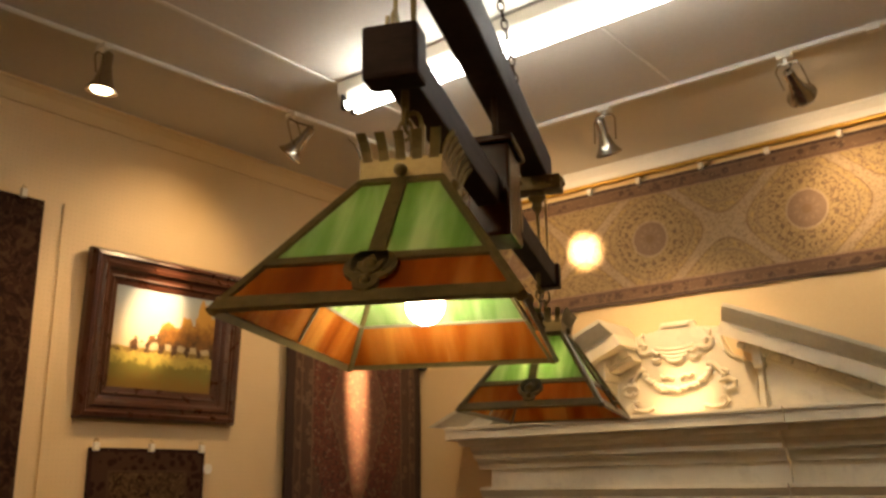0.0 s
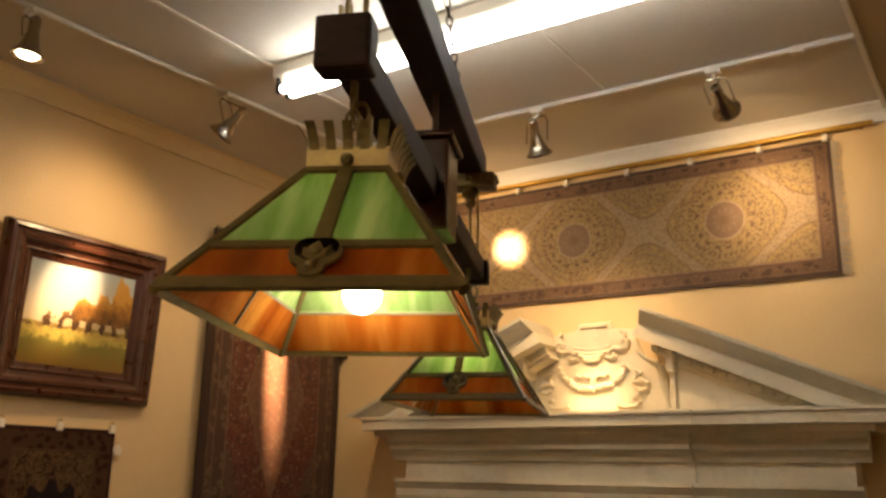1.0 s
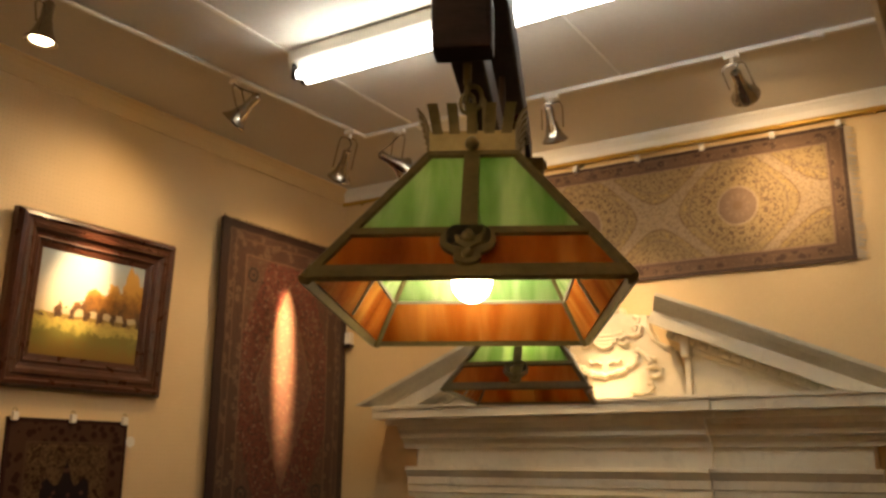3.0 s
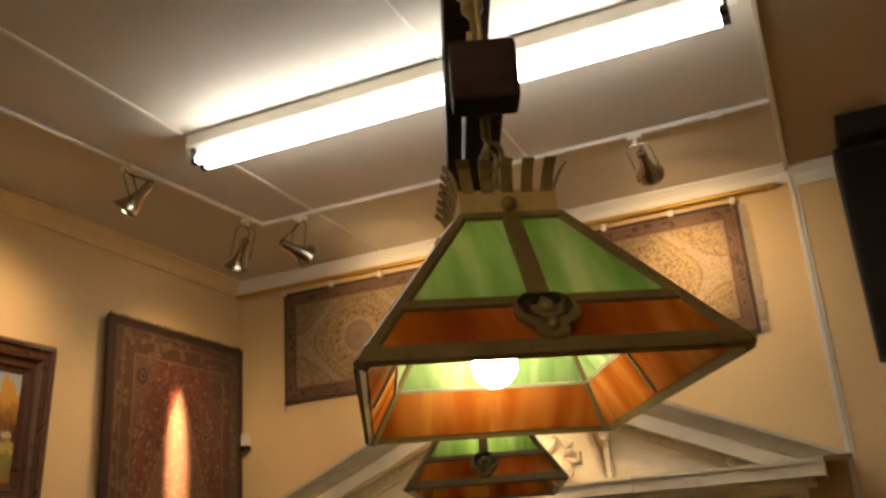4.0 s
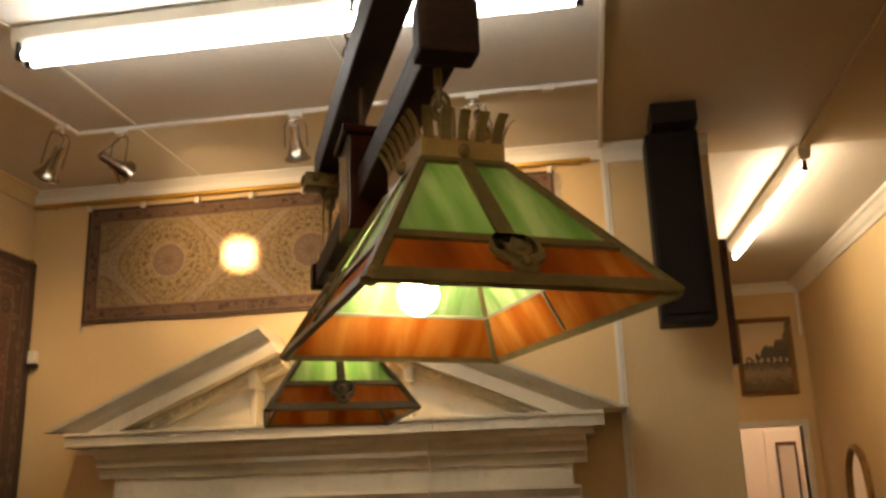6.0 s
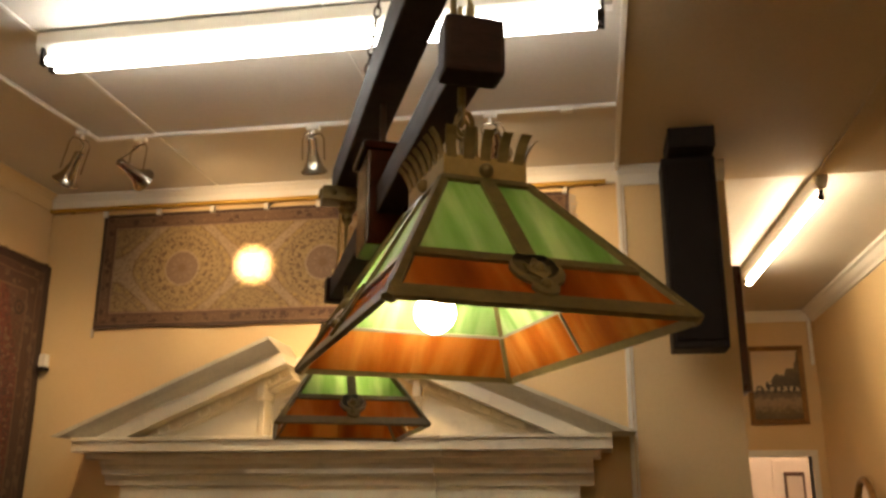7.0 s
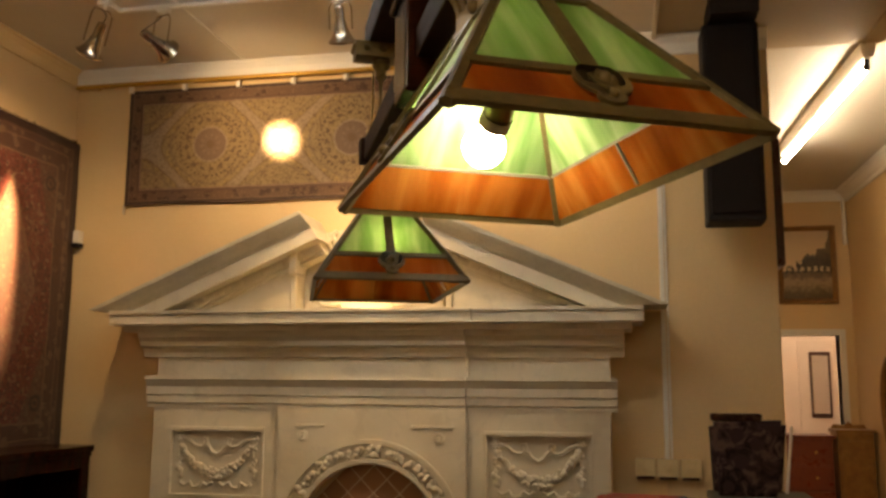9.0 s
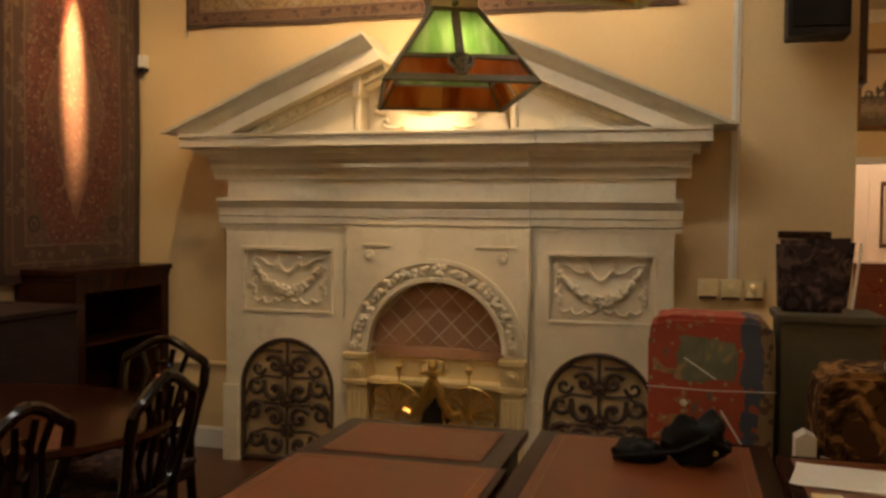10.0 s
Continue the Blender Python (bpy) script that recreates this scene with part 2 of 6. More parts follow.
def runner_pile():
    """Tan silk with rows of round medallions, dotted rings and a brown border."""
    n = Nodes("silk_runner_pile")
    x = n.xyz(n.coords())
    wob = n.math("MULTIPLY", n.math("SUBTRACT", n.noise(20, 3), 0.5), 0.012)
    u, v = n.math("ADD", x[0], wob), n.math("ADD", x[2], wob)
    e = frame_bands(n, u, v, 1.5, 0.375)
    pitch = 0.925

    def rings(offset):
        """Distance from the nearest medallion centre, and the turn round it."""
        c = n.math("MULTIPLY", n.math("SUBTRACT", n.math("FRACT", n.math("ADD", n.math("DIVIDE", u, pitch), offset)), 0.5), pitch)
        r = n.math("SQRT", n.math("ADD", n.math("MULTIPLY", c, c), n.math("MULTIPLY", v, v)))
        return r, n.math("ARCTAN2", v, c)

    r, a = rings(0.511)
    tan, brown, dark, cream = (0.25, 0.175, 0.080), (0.140, 0.086, 0.046), (0.075, 0.044, 0.026), (0.30, 0.225, 0.15)
    speck = n.math("LESS_THAN", n.voronoi(70)[0], 0.38)
    col = n.mix(n.math("MULTIPLY", speck, 0.7), tan, dark)
    col = n.mix(n.math("MULTIPLY", n.math("LESS_THAN", n.voronoi(26)[0], 0.26), 0.8), col, brown)

    def beads(r0, r1, count):
        on = n.math("GREATER_THAN", n.math("SINE", n.math("MULTIPLY", a, count)), 0.2)
        return n.math("MULTIPLY", n.math("MULTIPLY", n.band(r, r0, r1), on), 0.7)

    # ogee bands of pale dotted silk that cross between the medallions
    lu = n.math("COSINE", n.math("MULTIPLY", n.math("ADD", u, 0.01), 2 * math.pi / pitch))
    lv = n.math("COSINE", n.math("MULTIPLY", v, 2 * math.pi / 0.80))
    lat = n.math("ABSOLUTE", n.math("ADD", lu, n.math("MULTIPLY", lv, 0.9)))
    pale = n.mix(n.math("MULTIPLY", n.math("LESS_THAN", n.voronoi(58)[0], 0.36), 0.8), cream, brown)
    col = n.mix(n.math("MULTIPLY", n.band(lat, -1.0, 0.24), 0.55), col, pale)
    col = n.mix(n.math("MULTIPLY", n.band(lat, 0.24, 0.30), 0.7), col, brown)
    col = n.mix(n.math("MULTIPLY", n.math("MULTIPLY", n.band(lat, 0.30, 0.52), n.math("LESS_THAN", n.voronoi(40)[0], 0.30)), 0.8), col, (0.33, 0.22, 0.07))
    col = n.mix(n.band(lat, 0.60, 0.66), col, (0.17, 0.115, 0.065))
    for r0, r1, count in ((0.196, 0.212, 42.0), (0.150, 0.170, 16.0)):
        col = n.mix(beads(r0, r1, count), col, dark)
    col = n.mix(n.math("MULTIPLY", n.band(r, 0.106, 0.114), 0.8), col, cream)
    col = n.mix(n.band(r, -1.0, 0.106), col, n.mix(n.math("MULTIPLY", speck, 0.6), (0.165, 0.108, 0.070), brown))
    col = n.mix(beads(0.045, 0.070, 10.0), col, (0.20, 0.135, 0.085))
    col = n.mix(n.band(r, -1.0, 0.026), col, brown)
    border = n.mix(n.math("LESS_THAN", n.voronoi(19)[0], 0.40), (0.125, 0.072, 0.042), (0.066, 0.036, 0.023))
    border = n.mix(n.math("LESS_THAN", n.voronoi(48)[0], 0.26), border, (0.18, 0.115, 0.065))
    border = n.mix(n.band(e, -0.1, 0.020), border, (0.06, 0.036, 0.026))
    border = n.mix(n.band(e, 0.024, 0.030), border, (0.16, 0.10, 0.06))
    border = n.mix(n.band(e, 0.092, 0.101), border, (0.21, 0.14, 0.085))
    border = n.mix(n.band(e, 0.078, 0.092), border, (0.10, 0.055, 0.036))
    col = n.mix(n.math("LESS_THAN", e, 0.101), col, border)
    col = n.mix(n.math("MULTIPLY", n.noise(3, 3), 0.15), col, (0.16, 0.105, 0.065))
    n.b.inputs["Specular IOR Level"].default_value = 0.15
    return n.finish(col, 0.55, 0, n.noise(240, 3), 0.5, 0.003)


def red_pile():
    """Wine red field of vines with a pale centre, corner rosettes and brown borders; silky."""
    n = Nodes("red_silk_pile")
    x = n.xyz(n.coords())
    u, v = x[1], x[2]
    wob = n.math("MULTIPLY", n.math("SUBTRACT", n.noise(12, 3), 0.5), 0.025)
    uu, vv = n.math("ADD", u, wob), n.math("ADD", v, wob)
    e = frame_bands(n, uu, vv, 0.6, 0.97)
    vine = n.noise(26, 4, None, 0.6, 1.2)
    field = n.ramp(vine, [(0.38, (0.050, 0.020, 0.014)), (0.47, (0.135, 0.030, 0.022)), (0.55, (0.120, 0.034, 0.022)), (0.64, (0.17, 0.11, 0.06))])
    field = n.mix(n.math("LESS_THAN", n.voronoi(22)[0], 0.24), field, (0.19, 0.12, 0.075))
    field = n.mix(n.math("LESS_THAN", n.voronoi(46)[0], 0.26), field, (0.04, 0.022, 0.022))
    cell = n.math("ADD", n.math("MULTIPLY", n.math("ABSOLUTE", uu), 2.4), n.math("ABSOLUTE", vv))
    field = n.mix(n.math("MULTIPLY", n.band(cell, -1.0, 0.62), 0.45), field, (0.17, 0.10, 0.065))
    field = n.mix(n.band(cell, 0.62, 0.65), field, (0.16, 0.10, 0.055))
    field = n.mix(n.math("MULTIPLY", n.math("GREATER_THAN", cell, 1.25), 0.5), field, (0.075, 0.060, 0.035))
    border = n.mix(n.math("LESS_THAN", n.voronoi(15)[0], 0.38), (0.065, 0.030, 0.020), (0.13, 0.080, 0.045))
    border = n.mix(n.math("LESS_THAN", n.voronoi(40)[0], 0.30), border, (0.045, 0.026, 0.022))
    col = n.mix(n.math("LESS_THAN", e, 0.20), field, border)
    for lo, hi, c in ((0.0, 0.045, (0.032, 0.014, 0.011)), (0.045, 0.056, (0.10, 0.055, 0.032)), (0.095, 0.106, (0.13, 0.075, 0.042)), (0.188, 0.20, (0.15, 0.09, 0.05))):
        col = n.mix(n.band(e, lo - (0.2 if lo == 0 else 0), hi), col, c)
    cu, cv = n.math("SUBTRACT", n.math("ABSOLUTE", u), 0.34), n.math("SUBTRACT", n.math("ABSOLUTE", v), 0.66)
    rr = n.math("SQRT", n.math("ADD", n.math("MULTIPLY", cu, cu), n.math("MULTIPLY", cv, cv)))
    col = n.mix(n.band(rr, 0.030, 0.048), col, (0.030, 0.018, 0.016))
    col = n.mix(n.band(rr, -1.0, 0.014), col, (0.030, 0.018, 0.016))
    n.b.inputs["Specular IOR Level"].default_value = 0.35
    n.b.inputs["Sheen Weight"].default_value = 0.05
    return n.finish(col, 0.38, 0, n.noise(200, 3), 0.4, 0.003)


def prayer_pile():
    n = Nodes("prayer_rug_pile")
    x = n.xyz(n.coords())
    u, v = x[1], x[2]
    e = frame_bands(n, u, v, 0.34, 0.55)
    vine = n.noise(30, 4, None, 0.6, 1.5)
    ground = n.ramp(vine, [(0.42, (0.034, 0.016, 0.009)), (0.52, (0.13, 0.078, 0.036)), (0.6, (0.055, 0.026, 0.015))])
    arch = n.math("ADD", n.math("MULTIPLY", n.math("ABSOLUTE", u), 1.3), n.math("MULTIPLY", n.math("SINE", n.math("MULTIPLY", n.math("ABSOLUTE", u), 38.0)), 0.06))
    inside = n.math("LESS_THAN", n.math("ADD", arch, v), 0.36)
    inside = n.math("MULTIPLY", inside, n.math("LESS_THAN", n.math("ABSOLUTE", u), 0.135))
    col = n.mix(inside, ground, n.mix(n.math("LESS_THAN", n.voronoi(26)[0], 0.3), (0.018, 0.012, 0.012), (0.075, 0.035, 0.024)))
    border = n.mix(n.math("LESS_THAN", n.voronoi(22)[0], 0.4), (0.062, 0.030, 0.018), (0.032, 0.014, 0.009))
    col = n.mix(n.math("LESS_THAN", e, 0.12), col, border)
    col = n.mix(n.band(e, -0.1, 0.02), col, (0.035, 0.016, 0.012))
    col = n.mix(n.band(e, 0.108, 0.116), col, (0.085, 0.048, 0.026))
    n.b.inputs["Specular IOR Level"].default_value = 0.05
    return n.finish(col, 0.9, 0, n.noise(220, 3), 0.6, 0.004)


def dark_pile(name, a, b, c, size=18.0):
    n = Nodes(name)
    vine = n.noise(size, 4, None, 0.6, 1.4)
    col = n.ramp(vine, [(0.40, a), (0.5, b), (0.6, c)])
    col = n.mix(n.math("LESS_THAN", n.voronoi(size * 0.8)[0], 0.32), col, b)
    n.b.inputs["Specular IOR Level"].default_value = 0.08
    return n.finish(col, 0.85, 0, n.noise(220, 3), 0.6, 0.004)


def folded_pile():
    """Red, blue and olive blocks of an old tribal carpet."""
    n = Nodes("folded_carpet_pile")
    x = n.xyz(n.coords())
    w = n.math("MULTIPLY", n.math("SUBTRACT", n.noise(7, 3), 0.5), 0.12)
    u, v = n.math("ADD", x[0], w), n.math("ADD", x[2], w)
    patch = n.noise(11, 3, None, 0.5, 0.8)
    base = n.ramp(patch, [(0.30, (0.10, 0.11, 0.075)), (0.35, (0.34, 0.058, 0.024)), (0.60, (0.30, 0.046, 0.020)), (0.67, (0.32, 0.19, 0.07)), (0.75, (0.06, 0.06, 0.065))])
    base = n.mix(n.math("LESS_THAN", n.voronoi(24)[0], 0.22), base, (0.32, 0.22, 0.11))
    base = n.mix(n.math("MULTIPLY", n.band(v, 0.30, 0.46), n.band(u, -0.13, 0.10)), base, n.ramp(patch, [(0.4, (0.12, 0.12, 0.07)), (0.55, (0.17, 0.16, 0.09)), (0.6, (0.30, 0.20, 0.07))]))
    border = n.mix(n.math("LESS_THAN", n.voronoi(16)[0], 0.35), (0.055, 0.06, 0.085), (0.28, 0.06, 0.03))
    base = n.mix(n.band(u, 0.12, 0.185), base, border)
    base = n.mix(n.band(u, 0.185, 0.3), base, n.mix(n.math("LESS_THAN", n.voronoi(20)[0], 0.33), (0.20, 0.13, 0.06), (0.09, 0.05, 0.03)))
    return n.finish(base, 0.85, 0, n.noise(180, 3), 0.6, 0.004)


def landscape(name, hu, hv, sky, glowc, trees, field, axis=1):
    """An oil painting: pale sky, a row of trees and an open field."""
    n = Nodes(name)
    x = n.xyz(n.coords())
    u, v = n.math("DIVIDE", x[axis], hu), n.math("DIVIDE", x[2], hv)
    brush = n.math("SUBTRACT", n.noise(26, 4), 0.5)
    vv = n.math("ADD", v, n.math("MULTIPLY", brush, 0.18))
    skyc = n.ramp(n.math("ADD", n.math("MULTIPLY", vv, 0.5), 0.5), [(0.4, glowc), (0.75, sky[0]), (1.0, sky[1])])
    grass = n.ramp(n.math("ADD", n.math("MULTIPLY", vv, 1.0), n.math("ADD", 1.0, n.math("MULTIPLY", brush, 0.5))), [(0.1, field[0]), (0.45, field[1]), (0.62, field[2]), (0.8, field[3])])
    col = n.mix(n.math("GREATER_THAN", vv, -0.2), grass, skyc)
    wide = n.noise(1.0, 2, n.coords((6.5, 6.5, 0.4)), 0.5)
    crown = n.math("ADD", n.math("MULTIPLY", n.math("SUBTRACT", wide, 0.40), 2.2), n.math("ADD", n.math("MULTIPLY", u, 0.30), n.math("MULTIPLY", brush, 0.6)))
    tree = n.math("MULTIPLY", n.math("GREATER_THAN", vv, -0.27), n.math("LESS_THAN", v, crown))
    trunk = n.math("LESS_THAN", n.math("SINE", n.math("ADD", n.math("MULTIPLY", u, 24.0), n.math("MULTIPLY", brush, 6.0))), n.math("ADD", 0.2, n.math("MULTIPLY", v, 2.5)))
    open_low = n.math("MULTIPLY", n.math("LESS_THAN", vv, -0.06), n.math("SUBTRACT", 1.0, trunk))
    tree = n.math("MULTIPLY", tree, n.math("SUBTRACT", 1.0, n.math("MULTIPLY", open_low, 0.7)))
    treec = n.ramp(n.math("ADD", n.math("MULTIPLY", v, 1.1), n.math("ADD", 0.35, brush)), [(0.2, trees[0]), (0.6, trees[1]), (0.9, trees[2])])
    col = n.mix(tree, col, treec)
    return n.finish(col, 0.3, 0, n.noise(60, 4), 0.35, 0.003)


def painted_marble():
    """Cream painted stone with faint veins, soot in patches and a low gloss."""
    n = Nodes("painted_marble")
    v = n.coords()
    tone = n.ramp(n.noise(1.6, 5, v), [(0.32, (0.59, 0.515, 0.36)), (0.68, (0.75, 0.67, 0.50))])
    vein = n.math("ABSOLUTE", n.math("SUBTRACT", n.noise(1.3, 6, v, 0.55, 1.4), 0.5))
    tone = n.mix(n.math("MULTIPLY", n.math("LESS_THAN", vein, 0.010), 0.10), tone, (0.36, 0.33, 0.26))
    grime = n.math("MULTIPLY", n.math("GREATER_THAN", n.noise(7, 5, v), 0.60), 0.16)
    tone = n.mix(grime, tone, (0.40, 0.32, 0.21))
    return n.finish(tone, n.math("ADD", 0.27, n.math("MULTIPLY", n.noise(5, 4, v), 0.2)), 0, n.noise(40, 3, v), 0.05, 0.002)


MARBLE = painted_marble()
PEGBOARD = pegboard()
GREEN = [glass("green_glass", (0.22, 0.42, 0.12), (0.42, 0.60, 0.25), (0.68, 0.78, 0.46), 0, st, 0.6, 0.0) for st in ((26, 1, 5), (1, 26, 5))]
AMBER = [glass("amber_glass", (0.30, 0.070, 0.009), (0.50, 0.150, 0.018), (0.70, 0.32, 0.06), 5, st, 0.48, rp) for st, rp in (((15, 1, 4), 0.3), ((1, 15, 4), 1.0))]
RUNNER, REDPILE, PRAYER, FOLDED = runner_pile(), red_pile(), prayer_pile(), folded_pile()
BROWNPILE = dark_pile("dark_brown_pile", (0.020, 0.009, 0.006), (0.036, 0.016, 0.010), (0.062, 0.032, 0.018))
SEATPILE = dark_pile("dark_tapestry", (0.022, 0.014, 0.014), (0.05, 0.03, 0.028), (0.12, 0.075, 0.06), 14)
OLIVE = plain("olive_cloth", (0.06, 0.05, 0.024), (0.095, 0.075, 0.04), 0.9, fine=140)
TORTOISE = dark_pile("tortoise_pattern", (0.016, 0.008, 0.005), (0.075, 0.032, 0.012), (0.30, 0.15, 0.05), 9)
RIVER = landscape("river_landscape", 0.24, 0.33, ((0.66, 0.50, 0.29), (0.52, 0.40, 0.25)), (0.74, 0.55, 0.32), ((0.05, 0.035, 0.02), (0.10, 0.07, 0.035), (0.16, 0.11, 0.05)), ((0.12, 0.08, 0.03), (0.34, 0.24, 0.12), (0.18, 0.12, 0.06), (0.10, 0.07, 0.04)), 0)
GILT = plain("dark_gilt", (0.20, 0.10, 0.03), (0.34, 0.18, 0.05), 0.4, 0.4, coarse=14, fine=80)
FRAMEWOOD = plain("red_brown_frame_wood", (0.035, 0.010, 0.005), (0.075, 0.024, 0.011), 0.3, coarse=8, fine=60)
IRON = plain("rusty_cast_iron", (0.036, 0.019, 0.010), (0.075, 0.040, 0.022), 0.6, 0.3, coarse=14, fine=90)
TERRACOTTA = plain("terracotta_tile", (0.32, 0.16, 0.08), (0.40, 0.21, 0.11), 0.6, coarse=9, fine=70)
GROUT = plain("pale_grout", (0.60, 0.48, 0.31), (0.70, 0.57, 0.39), 0.85)
YELLOWSTONE = plain("yellow_stone", (0.52, 0.39, 0.17), (0.62, 0.48, 0.23), 0.5, coarse=5)
GOLDROD = plain("gilded_rod", (0.42, 0.24, 0.03), (0.55, 0.33, 0.05), 0.35, 0.35)
TAG = plain("white_card", (0.70, 0.65, 0.55), (0.78, 0.73, 0.63), 0.7)
PINK = plain("pinkish_wall_paint", (0.62, 0.50, 0.42), (0.68, 0.56, 0.47), 0.6)
FRINGE = plain("cotton_fringe", (0.45, 0.38, 0.28), (0.60, 0.52, 0.40), 0.9, fine=120)
mirror_nodes = Nodes("mirror_glass")
MIRROR = mirror_nodes.finish((0.75, 0.75, 0.72), 0.04, 1.0)
CLEAR = plain("cellophane", (0.6, 0.6, 0.58), (0.7, 0.7, 0.68), 0.15)
PICTURE_X = landscape("autumn_landscape_canvas", 0.31, 0.26, ((0.42, 0.42, 0.38), (0.30, 0.36, 0.40)), (0.62, 0.50, 0.32), ((0.05, 0.022, 0.010), (0.24, 0.11, 0.022), (0.46, 0.25, 0.05)), ((0.20, 0.12, 0.02), (0.17, 0.15, 0.03), (0.46, 0.36, 0.08), (0.22, 0.14, 0.04)), 0)
CLOTH = plain("speaker_cloth", (0.014, 0.011, 0.009), (0.024, 0.018, 0.015), 0.9, fine=300)
CLOTH.node_tree.nodes["Principled BSDF"].inputs["Specular IOR Level"].default_value = 0.1
IVORY = plain("ivory_plastic", (0.68, 0.54, 0.27), (0.76, 0.62, 0.33), 0.4)
CHAIRWOOD = plain("dark_polished_wood", (0.006, 0.003, 0.002), (0.014, 0.006, 0.004), 0.14, coarse=6, fine=40)
BLACKLEATHER = plain("black_leather", (0.005, 0.004, 0.004), (0.011, 0.009, 0.008), 0.6, coarse=9, fine=120, strength=0.4)
CHAIRWOOD.node_tree.nodes["Principled BSDF"].inputs["Specular IOR Level"].default_value = 0.3
BLACKLEATHER.node_tree.nodes["Principled BSDF"].inputs["Specular IOR Level"].default_value = 0.12
REDWOOD = plain("red_mahogany", (0.13, 0.025, 0.012), (0.20, 0.045, 0.02), 0.3, coarse=4, fine=40)


def tile_material():
    n = Nodes("terracotta_tile_varied")
    info = n.node("ShaderNodeObjectInfo")
    f = n.math("ADD", n.math("MULTIPLY", info.outputs["Random"], 0.6), n.math("MULTIPLY", n.noise(18, 4), 0.4))
    return n.finish(n.ramp(f, [(0.2, (0.30, 0.155, 0.075)), (0.5, (0.36, 0.185, 0.09)), (0.8, (0.41, 0.225, 0.115))]), 0.55, 0, n.noise(60, 3), 0.3, 0.003)


TERRACOTTA_VAR = tile_material()

# ---------------------------------------------------------------- room
XL, YB, XR, YF = -4.10, 4.87, 1.66, -3.2   # left wall, back wall, far right wall, wall behind the camera
YFAR, PIER, YEND = 9.42, 0.19, 12.3

bm = B(); box(bm, XL - 0.2, XR + 1.2, YF - 0.2, YEND + 0.2, -0.1, 0)
structure("floor", bm, FLOOR, "dark reddish polished wooden floor", "floor")
bm = B(); box(bm, XL - 0.2, XL, YF, YB + 0.2, 0, CEIL)
structure("wall_left", bm, PEGBOARD, "cream painted perforated display board wall", "wall")
bm = B(); box(bm, XL, -0.42, YB, YB + 0.2, 0, CEIL)
structure("wall_back", bm, WALL, "cream painted wall behind the chimneypiece", "wall")
bm = B(); box(bm, -0.42, PIER, YB - 0.03, YB + 0.5, 0, CEIL - 0.03, 0.006)
structure("wall_pier", bm, WALL, "cream painted wall pier beside the passage", "wall")
bm = B(); box(bm, XR, XR + 0.2, YF, YFAR + 0.15, 0, CEIL)
structure("wall_right", bm, WALL, "cream painted side wall of the passage", "wall")
bm = B(); box(bm, XL - 0.2, XR + 0.2, YF - 0.2, YF, 0, CEIL)
structure("wall_front", bm, WALL, "plain cream painted wall", "wall")
DL, DR, DH = 0.90, 1.515, 2.06
bm = B()
box(bm, -0.42, DL, YFAR, YFAR + 0.15, 0, CEIL); box(bm, DR, XR, YFAR, YFAR + 0.15, 0, CEIL); box(bm, DL, DR, YFAR, YFAR + 0.15, DH, CEIL)
structure("wall_far", bm, WALL, "yellow cream wall with a doorway", "wall")
bm = B(); box(bm, -0.6, -0.42, YB + 0.2, YFAR + 0.15, 0, CEIL)
structure("wall_passage", bm, WALL, "cream painted passage wall", "wall")
bm = B(); box(bm, -0.6, XR + 1.2, YEND, YEND + 0.15, 0, CEIL); box(bm, XR + 1.0, XR + 1.2, YFAR + 0.15, YEND, 0, CEIL); box(bm, -0.6, -0.42, YFAR + 0.15, YEND, 0, CEIL); box(bm, XR, XR + 1.0, YFAR + 0.10, YFAR + 0.2, 0, CEIL)
structure("wall_end", bm, PINK, "pale pinkish wall of the room beyond", "wall")
bm = B(); box(bm, XL - 0.2, -0.42, YF - 0.2, YB + 0.2, CEIL, CEIL + 0.1)
structure("ceiling_main", bm, CEILING, "off-white boarded ceiling", "ceiling")
bm = B(); box(bm, -0.42, XR + 0.2, YF - 0.2, 5.14, CEIL - 0.03, CEIL + 0.1)
structure("ceiling_side", bm, CEILING_TAN, "tan painted ceiling", "ceiling")
bm = B(); box(bm, -0.6, XR + 1.2, 5.14, YEND + 0.2, CEIL, CEIL + 0.1)
structure("ceiling_passage", bm, CEILING, "off-white passage ceiling", "ceiling")

# cover strips between the ceiling boards
for x, y0, y1, w in ((-2.93, YF, 3.96, 0.022), (-2.93, 3.99, YB - 0.06, 0.006), (-1.63, YF, 3.96, 0.008)):
    bm = B(); box(bm, x - w / 2, x + w / 2, y0, y1, CEIL - 0.008, CEIL, 0.002)
    structure("trim_ceiling_strip", bm, TRIM, "painted cover strip on the ceiling", "trim")
bm = B(); box(bm, 0.77, 0.785, YF, 5.13, CEIL - 0.042, CEIL - 0.03, 0.002)
structure("trim_ceiling_strip", bm, CEILING_TAN, "painted cover strip on the ceiling", "trim")

# wall mouldings
cove = [(0, 0), (0, -0.112), (0.012, -0.112), (0.016, -0.09), (0.022, -0.05), (0.04, -0.02), (0.05, -0.012), (0.05, 0)]
for name, a, b, out, z in (("trim_cove_back", (XL, YB, 0), (-0.42, YB, 0), (0, -1, 0), CEIL), ("trim_cove_pier", (-0.42, YB - 0.03, 0), (PIER, YB - 0.03, 0), (0, -1, 0), CEIL - 0.03),
                           ("trim_cove_left", (XL, YF, 0), (XL, YB - 0.06, 0), (1, 0, 0), CEIL), ("trim_cove_far", (-0.42, YFAR, 0), (XR, YFAR, 0), (0, -1, 0), CEIL)):
    bm = B(); moulding(bm, cove, Vector(a) + Z * z, Vector(b) + Z * z, out)
    structure(name, bm, TRIM if "left" not in name else WALL, "painted cove moulding under the ceiling", "trim")
